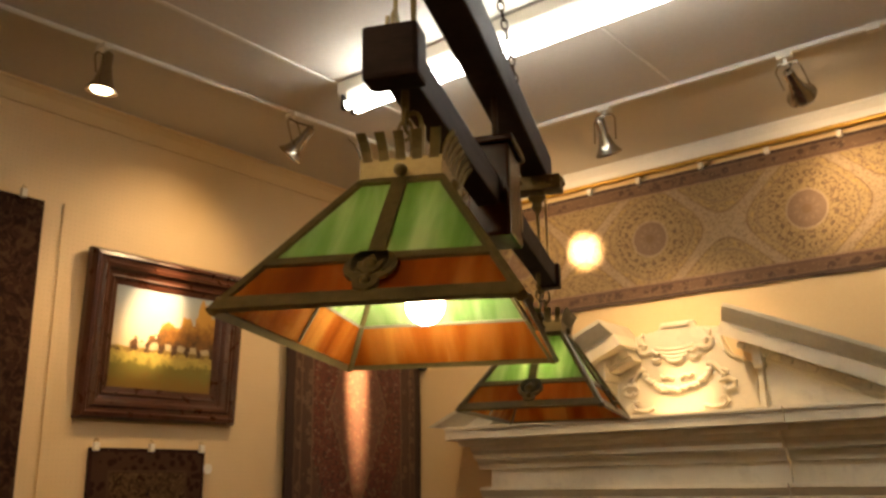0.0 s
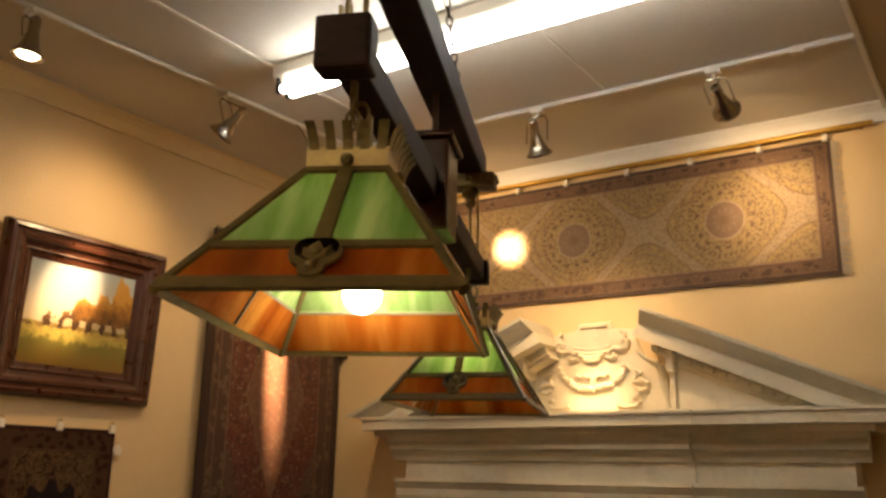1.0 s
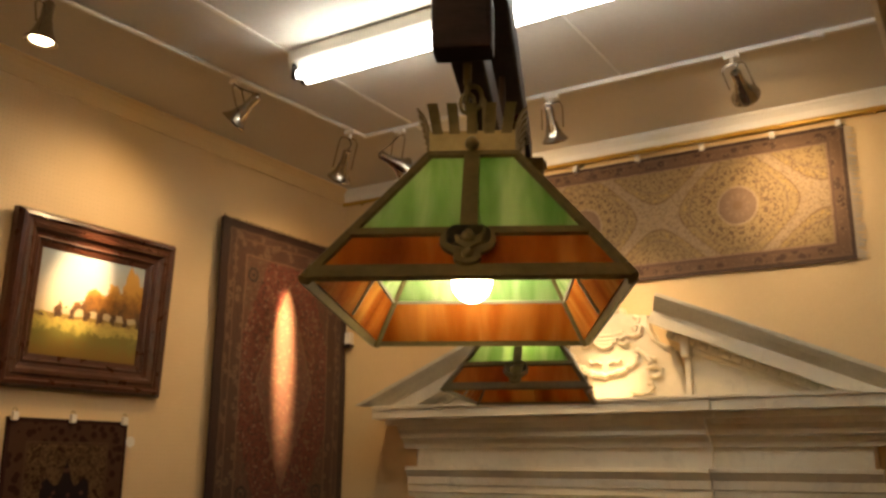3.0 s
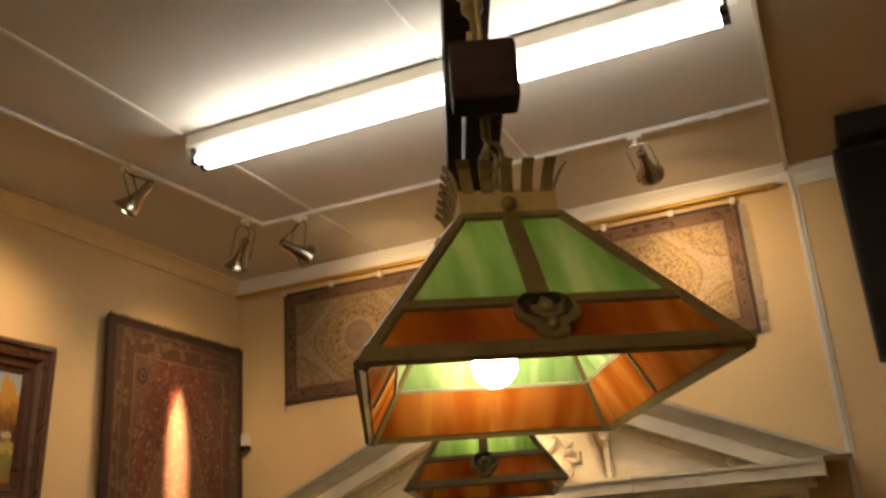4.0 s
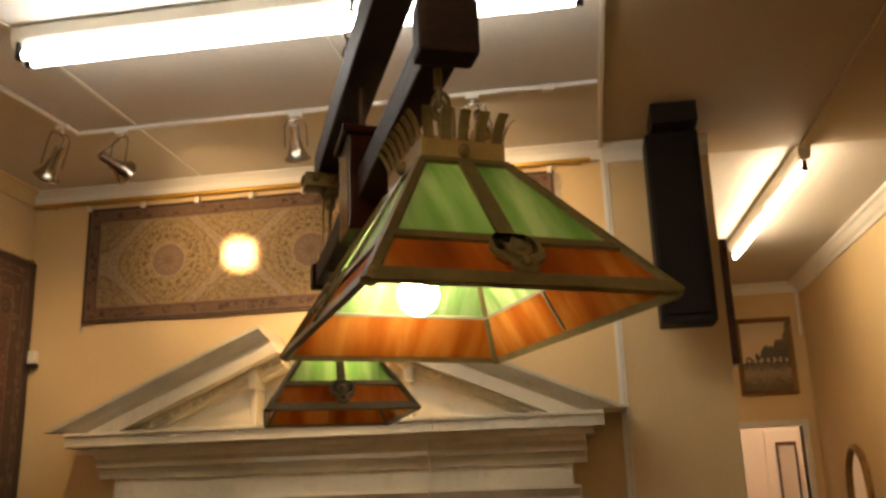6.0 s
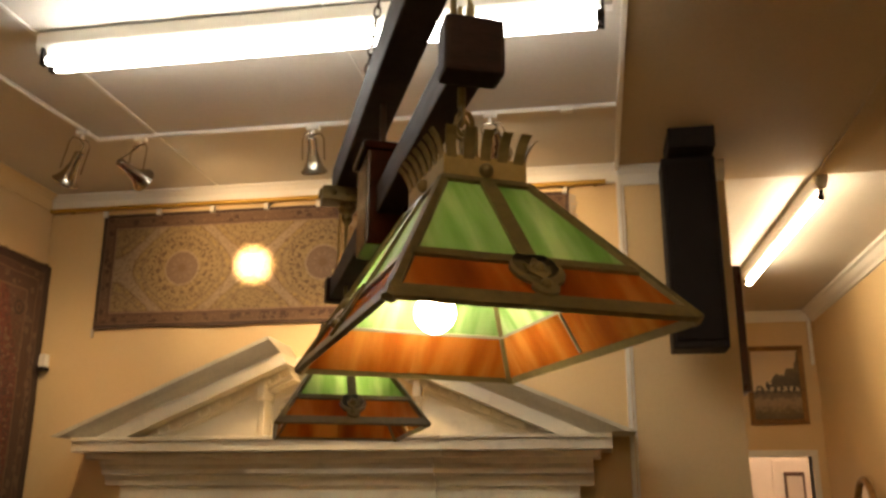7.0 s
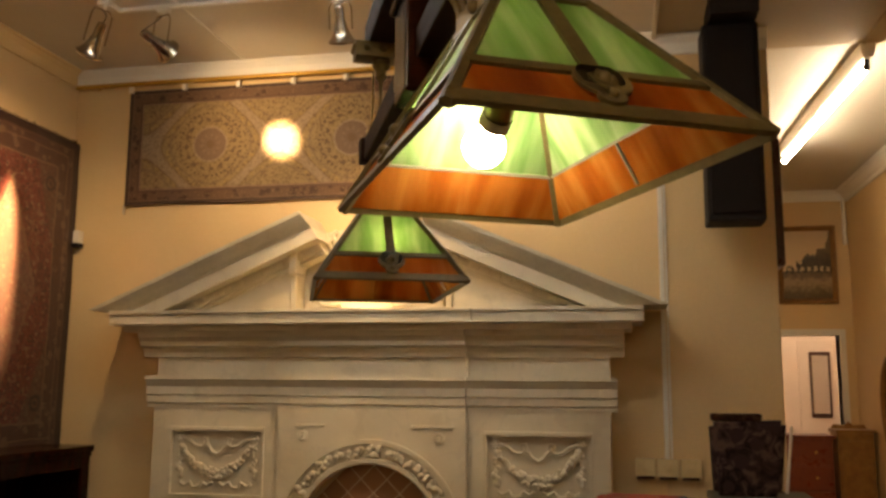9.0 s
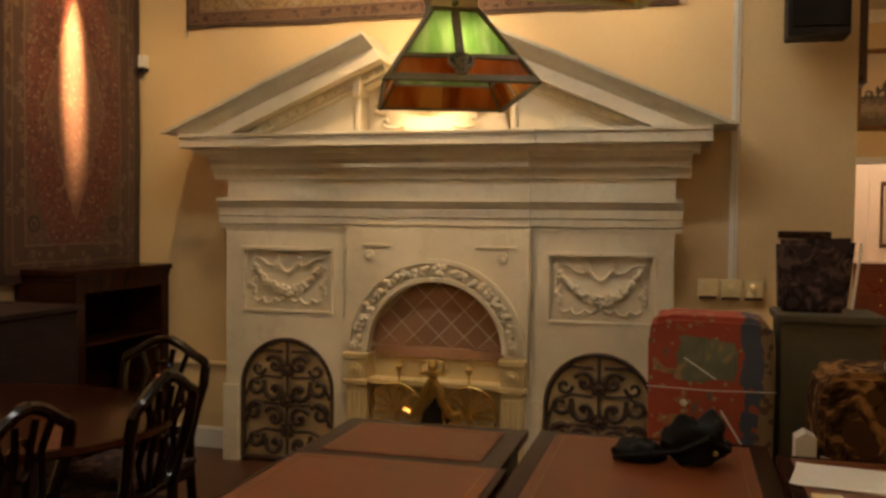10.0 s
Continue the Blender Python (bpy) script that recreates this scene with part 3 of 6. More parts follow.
crown = [(0, 0), (0, -0.13), (0.02, -0.13), (0.025, -0.10), (0.05, -0.08), (0.075, -0.04), (0.10, -0.03), (0.10, 0)]
bm = B(); moulding(bm, crown, (XR, 5.15, CEIL), (XR, YFAR - 0.06, CEIL), (-1, 0, 0))
structure("trim_crown", bm, TRIM, "cream crown moulding in the passage", "trim")
base = [(0, 0), (0, 0.13), (0.008, 0.13), (0.018, 0.115), (0.018, 0)]
for a, b, out in (((XL + 0.02, YB, 0), (-3.34, YB, 0), (0, -1, 0)), ((-0.70, YB, 0), (-0.42, YB, 0), (0, -1, 0)), ((-0.42, YB - 0.03, 0), (PIER, YB - 0.03, 0), (0, -1, 0)), ((XL, YF, 0), (XL, YB, 0), (1, 0, 0))):
    bm = B(); moulding(bm, base, a, b, out)
    structure("baseboard", bm, TRIM, "cream painted skirting board", "baseboard")
bm = B(); moulding(bm, [(0, 0.515), (0, 0.55), (0.016, 0.545), (0.02, 0.53), (0.01, 0.518)], (XL + 0.02, YB, 0), (-3.34, YB, 0), (0, -1, 0))
structure("trim_chair_rail", bm, WALL, "cream painted chair rail", "trim")
bm = B()
for x0, x1, z0, z1 in ((DL - 0.06, DL, 0, DH + 0.06), (DR, DR + 0.06, 0, DH + 0.06), (DL, DR, DH, DH + 0.06)):
    box(bm, x0, x1, YFAR - 0.018, YFAR + 0.15, z0, z1)
structure("door_1", bm, TRIM, "white painted casing of an open doorway", "door")

# surface conduits
bm = B(); box(bm, -0.437, -0.412, YF, YB - 0.06, CEIL - 0.055, CEIL - 0.03, 0.004)
structure("trim_ceiling_conduit", bm, TRIM, "white surface conduit along the ceiling", "conduit")
bm = B(); box(bm, -0.43, -0.405, YB - 0.052, YB - 0.03, 1.15, CEIL - 0.06, 0.004); box(bm, -0.40, -0.388, YB - 0.045, YB - 0.03, 1.15, CEIL - 0.12, 0.003)
structure("trim_wall_conduit", bm, TRIM, "cream surface conduit down the wall", "conduit")
bm = B(); rod(bm, (1.62, 9.38, 2.98), (1.62, 9.38, 3.45), 0.02)
structure("trim_passage_conduit", bm, TRIM, "cream pipe in the passage corner", "conduit")


# ---------------------------------------------------------------- fluorescent lights
def fluorescent(label, length, tubes, m, glow=None):
    t = thing("fluorescent_light", label, "ceiling light", "fluorescent lights", at=m)
    h = length / 2
    w = 0.040
    bm = B(); prism(bm, [(-w, -0.014), (-w, -0.07), (-w * 0.6, -0.105), (w * 0.6, -0.105), (w, -0.07), (w, -0.014)], -h - 0.03, h + 0.03)
    part("housing", bm, TRIM, t, "white enamelled metal housing")
    for y in (-h * 0.6, h * 0.6):
        bm = B(); box(bm, -0.02, 0.02, y - 0.03, y + 0.03, -0.014, 0)
        part("fixing", bm, BLACK, t)
    for x, n in tubes:
        step = length / n
        for k in range(n):
            y0, y1 = -h + k * step + 0.015, -h + (k + 1) * step - 0.015
            bm = B(); rod(bm, (x, y0 + 0.02, -0.150), (x, y1 - 0.02, -0.150), 0.020, seg=18)
            part("tube", bm, glow or TUBE_GLOW, t, "glowing white fluorescent tube", True)
            for a, b, q in ((y0, y0 + 0.02, y0 - 0.012), (y1 - 0.02, y1, y1)):
                bm = B(); rod(bm, (x, a, -0.150), (x, b, -0.150), 0.0205, seg=16); box(bm, x - 0.014, x + 0.014, q, q + 0.012, -0.168, -0.09)
                part("lamp_holder", bm, BLACK, t, "dark end cap and holder")
    return t


fluorescent("long white twin-tube fluorescent batten on the ceiling", 2.37, ((-0.033, 1), (0.033, 1)), pose(-1.69, 2.90, CEIL, 0, 0, 90))
fluorescent("white fluorescent batten with two tubes in line", 2.28, ((0.0, 2),), pose(0.765, 6.34, CEIL, 0, 0, 2.1), WARM_TUBE_GLOW)
# hidden batten, added only to light the room past the doorway
fluorescent("white fluorescent batten with two tubes in line", 2.4, ((0.0, 2),), pose(1.2, 10.9, CEIL, 0, 0, 0), FAR_FILL_GLOW)
# never in view: fill light added to brighten the chimneypiece from the front
fluorescent("unseen twin-tube fill batten added behind the camera", 2.37, ((-0.033, 1), (0.033, 1)), pose(-1.0, -2.2, CEIL, 0, 0, 90), FILL_TUBE_GLOW)


# ---------------------------------------------------------------- track lights
bm = B(); rod(bm, (-3.276, 3.98, CEIL - 0.012), (-3.62, -1.1, CEIL - 0.012), 0.012, seg=8)
structure("trim_track_left", bm, TRIM, "white lighting track on the ceiling", "track")
bm = B(); box(bm, -3.29, -0.44, 3.975, 4.0, CEIL - 0.022, CEIL, 0.004); box(bm, -0.72, -0.66, 3.968, 4.007, CEIL - 0.035, CEIL, 0.004)
structure("trim_track_back", bm, TRIM, "white lighting track on the ceiling", "track")


def track_spot(ax, ay, x, y, z, target, label, core, spill, degrees=34, squeeze=1.0, wide=110):
    """A bell-shaped spot in a wire yoke; its adapter sits at ax, ay on the track and its lamp centre at x, y, z."""
    t = thing("track_spotlight", label, "spotlight", "track spotlights", at=pose(ax, ay, CEIL - 0.02))
    off = Vector((x - ax, y - ay, z - CEIL + 0.02))
    aim = Vector(target) - Vector((x, y, z))
    m = Matrix.Translation(off) @ aim.to_track_quat("-Z", "Y").to_matrix().to_4x4()
    bm = B(); box(bm, -0.035, 0.035, -0.016, 0.016, -0.022, 0.004, 0.004); rod(bm, (0, 0, -0.02), (0, 0, -0.05), 0.009)
    part("adapter", bm, TRIM, t, "white track adapter")
    side = Vector((aim.y, -aim.x, 0)).normalized() * 0.058
    top = Vector((off.x * 0.25, off.y * 0.25, -0.05))
    bm = B(); pipe(bm, [off - side, top - side + Vector((0, 0, -0.03)), top - side * 0.7, top + side * 0.7, top + side + Vector((0, 0, -0.03)), off + side], 0.0045, 6)
    part("yoke", bm, CHROME, t, "thin wire yoke", True)
    neck = m @ Vector((0, 0, 0.125))
    bm = B(); pipe(bm, [top, top.lerp(neck, 0.4) + side * 0.35, top.lerp(neck, 0.8) + side * 0.2, neck], 0.0035, 6)
    part("cord", bm, BLACK, t, "", True)
    bm = B(); lathe(bm, [(0.010, 0.095), (0.017, 0.092), (0.020, 0.085), (0.020, 0.030), (0.024, 0.022), (0.028, 0.0), (0.035, -0.020), (0.047, -0.042), (0.056, -0.050), (0.056, -0.056), (0.050, -0.055), (0.036, -0.024), (0.02, -0.01)], m @ Matrix.Scale(1.24, 4), 24)
    part("bell", bm, CHROME, t, "dull silver metal bell", True)
    bm = B(); lathe(bm, [(0.010, -0.012), (0.026, -0.024), (0.037, -0.048), (0.030, -0.056), (0.006, -0.060)], m @ Matrix.Scale(1.24, 4), 20)
    part("bulb", bm, SPOT_GLOW, t, "lit reflector bulb", True)
    for power, angle in ((core, degrees), (spill, wide)):
        d = bpy.data.lights.new("spot", "SPOT")
        d.energy, d.color, d.spot_size, d.spot_blend, d.shadow_soft_size = power, WARM, radians(angle), 1.0, 0.03
        ob = new("spot_lamp", d)
        ob.parent = t
        ob.matrix_basis = m @ pose(0, 0, -0.085) @ Matrix.Diagonal((squeeze if power == core else 1.0, 1, 1, 1))
    return t


SILVER = "small silver track spotlight in a wire yoke"
track_spot(-3.42, 1.90, -3.41, 1.91, 3.375, (-3.55, 1.85, 1.9), SILVER, 40, 44)
track_spot(-3.345, 2.96, -3.26, 2.93, 3.32, (-4.05, 2.70, 2.52), SILVER, 430, 34, 22)
track_spot(-3.285, 3.85, -3.294, 3.793, 3.28, (-4.03, 4.19, 2.32), SILVER, 1500, 32, 34, 0.28)
track_spot(-3.02, 3.987, -2.98, 3.889, 3.285, (-2.675, 4.85, 3.025), SILVER, 1100, 36, 16)
track_spot(-2.03, 3.987, -1.995, 3.91, 3.31, (-2.08, 4.78, 1.99), SILVER, 300, 85, 19, 1.0, 78)
track_spot(-1.08, 3.987, -1.04, 3.98, 3.35, (-1.02, 4.85, 3.06), SILVER, 62, 26, 50)
# seventh spot is an addition outside the view, for light on the left wall
track_spot(-3.50, 0.6, -3.48, 0.6, 3.25, (-4.0, 0.6, 2.0), SILVER, 60, 60)


# ---------------------------------------------------------------- chimneypiece
FX = -2.035
fire = thing("chimneypiece", "cream painted carved marble chimneypiece with a broken pediment", "fireplace")
YL = 4.64     # face of the side piers
YC = 4.60     # face of the centre


def arc(cx, cz, r, a0, a1, n):
    return [(cx + r * math.cos(radians(a0 + (a1 - a0) * i / n)), cz + r * math.sin(radians(a0 + (a1 - a0) * i / n))) for i in range(n + 1)]


def arched_slab(bm, x0, x1, z0, z1, cx, r, spring, y0, y1, leg0=None):
    """A slab with a round-headed opening that reaches its foot."""
    head = arc(cx, spring, r, 180, 0, 20)
    left = [(x0, z0), (cx - r, z0)] + head[:11] + [(cx, z1), (x0, z1)]
    right = [(cx + r, z0), (x1, z0), (x1, z1), (cx, z1)] + head[10:]
    prism(bm, left, y0, y1); prism(bm, right, y0, y1)


# side piers with arched niches
NICHE = []
for s, x0, x1, cx in ((-1, -3.31, -2.53, -2.915), (1, -1.47, -0.71, -1.09)):
    px0, px1 = (cx - 0.28, cx + 0.28)
    bm = B(); arched_slab(bm, x0, x1, 0, 0.915, cx, 0.30, 0.455, YL, YB)
    bmesh.ops.remove_doubles(bm, verts=bm.verts, dist=0.0005)
    part("side_pier", bm, MARBLE, fire)
    for q0, q1, dy, w0, w1, nm in ((x0, x1, 0, 1.285, 1.40, "panel_rail"), (x0, px0, 0, 0.915, 1.285, "panel_stile"), (px1, x1, 0, 0.915, 1.285, "panel_stile"), (px0, px1, 0.02, 0.915, 1.285, "panel_ground")):
        bm = B(); box(bm, q0, q1, YL + dy, YB, w0, w1)
        part(nm, bm, MARBLE, fire)
    for q0, q1 in ((x0 - 0.015, cx - 0.31), (cx + 0.31, x1 + 0.015)):
        bm = B(); box(bm, q0, q1, YL - 0.015, YL, 0, 0.46, 0.004)
        part("plinth", bm, MARBLE, fire)
    bm = B(); box(bm, px0 - 0.01, px1 + 0.01, YL - 0.016, YL + 0.0, 1.270, 1.295, 0.004)
    for q0, q1, w0, w1 in ((px0 - 0.01, px1 + 0.01, 0.905, 0.92), (px0 - 0.01, px0 + 0.01, 0.92, 1.27), (px1 - 0.01, px1 + 0.01, 0.92, 1.27)):
        box(bm, q0, q1, YL - 0.008, YL + 0.01, w0, w1, 0.003)
    part("panel_moulding", bm, MARBLE, fire)
    # garland of fruit hanging between two rosettes with ribbons
    bm = B()
    random.seed(11 + s)
    for i in range(40):
        a = i / 39
        x = px0 + 0.07 + a * 0.42
        z = 1.185 - 0.155 * math.sin(math.pi * a) ** 0.8
        r = 0.008 + 0.017 * math.sin(math.pi * a)
        for k in range(3):
            ball(bm, (x + random.uniform(-.008, .008), YL + 0.008 + random.uniform(-.008, .004), z + random.uniform(-1.1, 1.1) * r), random.uniform(.009, .0165), 1, .9, 1, 8)
    for qx in (px0 + 0.055, px1 - 0.055):
        for k in range(6):
            ball(bm, (qx + 0.018 * math.cos(k * 1.047), YL + 0.014, 1.225 + 0.018 * math.sin(k * 1.047)), 0.012, 1, .7, 1, 8)
        ball(bm, (qx, YL + 0.008, 1.225), 0.011, 1, 1, 1, 8)
        for k in range(9):
            ball(bm, (qx + 0.012 * math.sin(k * 1.9), YL + 0.014, 1.19 - k * 0.021), 0.011 + 0.006 * (k > 5), 1, .7, 1.2, 8)
    for g in (-1, 1):
        pipe(bm, [(cx + g * x, YL + 0.012, z) for x, z in ((0.0, 1.14), (.03, 1.155), (.05, 1.185), (.08, 1.20), (.085, 1.225), (.065, 1.23), (.06, 1.205), (.09, 1.18), (.13, 1.185), (.165, 1.215), (.20, 1.225))], 0.010, 6)
        pipe(bm, [(cx + g * x, YL + 0.012, z) for x, z in ((.02, .985), (.05, .965), (.08, .985), (.10, .96), (.14, .955), (.155, .985), (.19, .965), (.215, .98))], 0.010, 6)
    part("garland_relief", bm, MARBLE, fire, "carved swag of fruit and ribbons", True)
    NICHE.append(cx)
    # wall seen through the niche
    bm = B(); box(bm, cx - 0.305, cx + 0.305, YL + 0.055, YL + 0.07, 0.0, 0.765)
    part("niche_back", bm, WALL, fire, "cream board behind the grille")

# centre with the round-headed fire opening
AX, AS = -2.0, 0.725
bm = B(); arched_slab(bm, -2.53, -1.47, 0, 1.40, AX, 0.40, AS, YC, YB)
part("centre_slab", bm, MARBLE, fire)
bm = B()
ring_p = [(0.518, 0.0), (0.518, -0.022), (0.492, -0.022), (0.488, -0.006), (0.418, -0.006), (0.414, -0.022), (0.392, -0.022), (0.385, -0.012), (0.385, 0.06), (0.40, 0.06)]
loops = [[bm.verts.new((AX + r * math.cos(a), YC + y, AS + r * math.sin(a))) for r, y in ring_p] for a in [math.pi * k / 40 for k in range(41)]]
for p, q in zip(loops, loops[1:]):
    for i in range(len(ring_p) - 1):
        bm.faces.new((p[i], p[i + 1], q[i + 1], q[i]))
bmesh.ops.recalc_face_normals(bm, faces=bm.faces)
part("archivolt", bm, MARBLE, fire)
bm = B()
random.seed(5)
for k in range(25):
    a = radians(180 - 180 * (k + .5) / 25)
    cx, cz = AX + 0.453 * math.cos(a), AS + 0.453 * math.sin(a)
    for j in range(5):
        ball(bm, (cx + random.uniform(-.022, .022), YC - 0.016 + random.uniform(-.006, .006), cz + random.uniform(-.024, .024)), random.uniform(.012, .021), 1, .7, 1, 8)
part("fruit_wreath", bm, MARBLE, fire, "carved band of leaves and fruit round the arch", True)
for s in (-1, 1):
    cx = AX + s * 0.452
    bm = B(); box(bm, cx - 0.075, cx + 0.075, YC - 0.05, YC + 0.12, 0.665, 0.70, 0.006); box(bm, cx - 0.066, cx + 0.066, YC - 0.04, YC + 0.12, 0.55, 0.665, 0.005); box(bm, cx - 0.075, cx + 0.075, YC - 0.05, YC + 0.12, 0.52, 0.55, 0.006)
    part("impost", bm, YELLOWSTONE, fire)
    bm = B(); lathe(bm, [(0.036, 0), (0.036, .006), (.026, .01), (.018, .008), (.012, .014), (.004, .016)], pose(cx, YC - 0.04, 0.607, 90), 16)
    part("rosette", bm, YELLOWSTONE, fire, "", True)
    bm = B(); box(bm, cx - 0.062, cx + 0.062, YC - 0.03, YC + 0.12, 0.0, 0.52, 0.005)
    for k in range(4):
        box(bm, cx - 0.05 + k * 0.028, cx - 0.034 + k * 0.028, YC - 0.036, YC - 0.02, 0.08, 0.48, 0.004)
    part("pilaster", bm, YELLOWSTONE, fire)
    bm = B(); box(bm, AX + s * 0.33 - 0.10, AX + s * 0.33 + 0.10 + 0.03 * s, YC - 0.008, YC + 0.0, 1.305, 1.32, 0.003)
    lathe(bm, [(0.03, 0), (0.03, .006), (.018, .01), (.01, .006), (.004, .014)], pose(AX + s * 0.385, YC, 1.255, 90), 16)
    part("spandrel_ornament", bm, MARBLE, fire, "", True)

# fireback
bm = B(); prism(bm, arc(AX, AS, 0.40, 0, 180, 24), YC + 0.10, YC + 0.14)
back = part("lunette", bm, GROUT, fire, "tiled lunette in the arch")
bm = B(); box(bm, AX - 0.40, AX + 0.40, YC + 0.10, YC + 0.14, 0.0, 0.70)
part("fire_surround", bm, YELLOWSTONE, fire, "yellow stone back of the hearth")
bm = B(); box(bm, AX - 0.40, AX + 0.40, YC + 0.075, YC + 0.12, 0.672, 0.732, 0.004)
part("lunette_sill", bm, TERRACOTTA, fire)
bm = B(); box(bm, AX - 0.39, AX + 0.39, YC - 0.02, YC + 0.10, 0.525, 0.555, 0.006)
part("hearth_shelf", bm, YELLOWSTONE, fire)

# grilles of scrolled ironwork
def spiral(cx, cz, r, turns, start, hand, n=22):
    return [(cx + r * (1 - 0.8 * i / n) * math.cos(start + hand * turns * 2 * math.pi * i / n), 0, cz + r * (1 - 0.8 * i / n) * math.sin(start + hand * turns * 2 * math.pi * i / n)) for i in range(n + 1)]


def grille(cx):
    t = thing("iron_grille", "arched dark cast iron grille with scrollwork in a niche", "grille", "niche grilles", at=pose(cx, YL + 0.012, 0))
    out = [(-0.288, 0.02), (-0.288, 0.455)] + arc(0, 0.455, 0.288, 180, 0, 20)[1:] + [(0.288, 0.02)]
    bm = B(); pipe(bm, [(x, 0, z) for x, z in out], 0.017, 6); rod(bm, (-0.288, 0, 0.03), (0.288, 0, 0.03), 0.015)
    part("outer_frame", bm, IRON, t, "", True)
    bm = B()
    for s in (-1, 1):
        for k, (cz, r, xi, xo) in enumerate(((0.115, 0.062, 0.078, 0.205), (0.275, 0.066, 0.080, 0.208), (0.435, 0.066, 0.080, 0.205), (0.590, 0.058, 0.078, 0.190))):
            up = 1 if k % 2 else -1
            pipe(bm, spiral(s * xi, cz, r, 1.05, (0.4 if s > 0 else math.pi - 0.4), s * up), 0.0155, 6)
            if k < 3:
                pipe(bm, spiral(s * xo, cz + 0.03, r * 0.95, 1.05, (math.pi - 0.5 if s > 0 else 0.5), -s * up), 0.0155, 6)
            else:
                pipe(bm, spiral(s * 0.185, 0.565, 0.045, 1.0, (math.pi if s > 0 else 0.0), s), 0.011, 6)
            pipe(bm, [(s * 0.27, 0, cz - 0.04), (s * 0.235, 0, cz + 0.05), (s * 0.145, 0, cz + 0.085), (s * 0.03, 0, cz + 0.08)], 0.010, 6)
            ball(bm, (s * xi, 0, cz), 0.017, 1, .6, 1, 8)
    part("scrollwork", bm, IRON, t, "", True)
    bm = B(); rod(bm, (0, 0, 0.03), (0, 0, 0.73), 0.009)
    for cz in (0.2, 0.375, 0.56):
        for k in range(8):
            ball(bm, (0.035 * math.cos(k * .785), 0, cz + 0.035 * math.sin(k * .785)), 0.016, 1, .6, 1, 8)
        ball(bm, (0, -0.008, cz), 0.02, 1, .6, 1, 8)
    part("centre_bar", bm, IRON, t, "", True)
    return t


for cx in NICHE:
    grille(cx)

# entablature, broken forward over the piers and the centre
bed = [(0, 0), (0, 0.14), (0.115, 0.14), (0.105, 0.11), (0.08, 0.085), (0.075, 0.06), (0.045, 0.05), (0.03, 0.025), (0.025, 0)]
arch_p = [(0, 0), (0, 0.18), (0.055, 0.18), (0.055, 0.16), (0.047, 0.15), (0.030, 0.125), (0.026, 0.12), (0.026, 0.075), (0.018, 0.07), (0.018, 0.03), (0.008, 0.025), (0.008, 0)]
for x0, x1, y in ((-3.31, -2.53, YL), (-2.53, -1.47, YC + 0.015), (-1.47, -0.71, YL)):
    bm = B(); box(bm, x0, x1, y + 0.02, YB, 1.58, 1.69)
    part("frieze", bm, MARBLE, fire)
    bm = B(); e0, e1 = (0.04 if x0 < -3 else 0), (0.04 if x1 > -1 else 0)
    moulding(bm, arch_p, (x0 - e0, y, 1.40), (x1 + e1, y, 1.40), (0, -1, 0)); box(bm, x0, x1, y, YB, 1.40, 1.58)
    part("architrave", bm, MARBLE, fire)
    bm = B(); moulding(bm, bed, (x0 - e0 * 2, y + 0.02, 1.69), (x1 + e1 * 2, y + 0.02, 1.69), (0, -1, 0)); box(bm, x0, x1, y + 0.02, YB, 1.69, 1.83)
    part("bed_moulding", bm, MARBLE, fire)
CL, CR, YK = -3.53, -0.53, 4.46
for x0, x1, y in ((CL, -2.62, YK + 0.012), (-2.62, -1.42, YK), (-1.42, CR, YK + 0.012)):
    bm = B(); box(bm, x0, x1, y, YB, 1.865, 1.925, 0.004); box(bm, x0, x1, y - 0.014, YB, 1.925, 1.945, 0.004); box(bm, max(x0, CL + .06), min(x1, CR - .06), y + 0.06, YB, 1.83, 1.865)
    part("cornice", bm, MARBLE, fire)

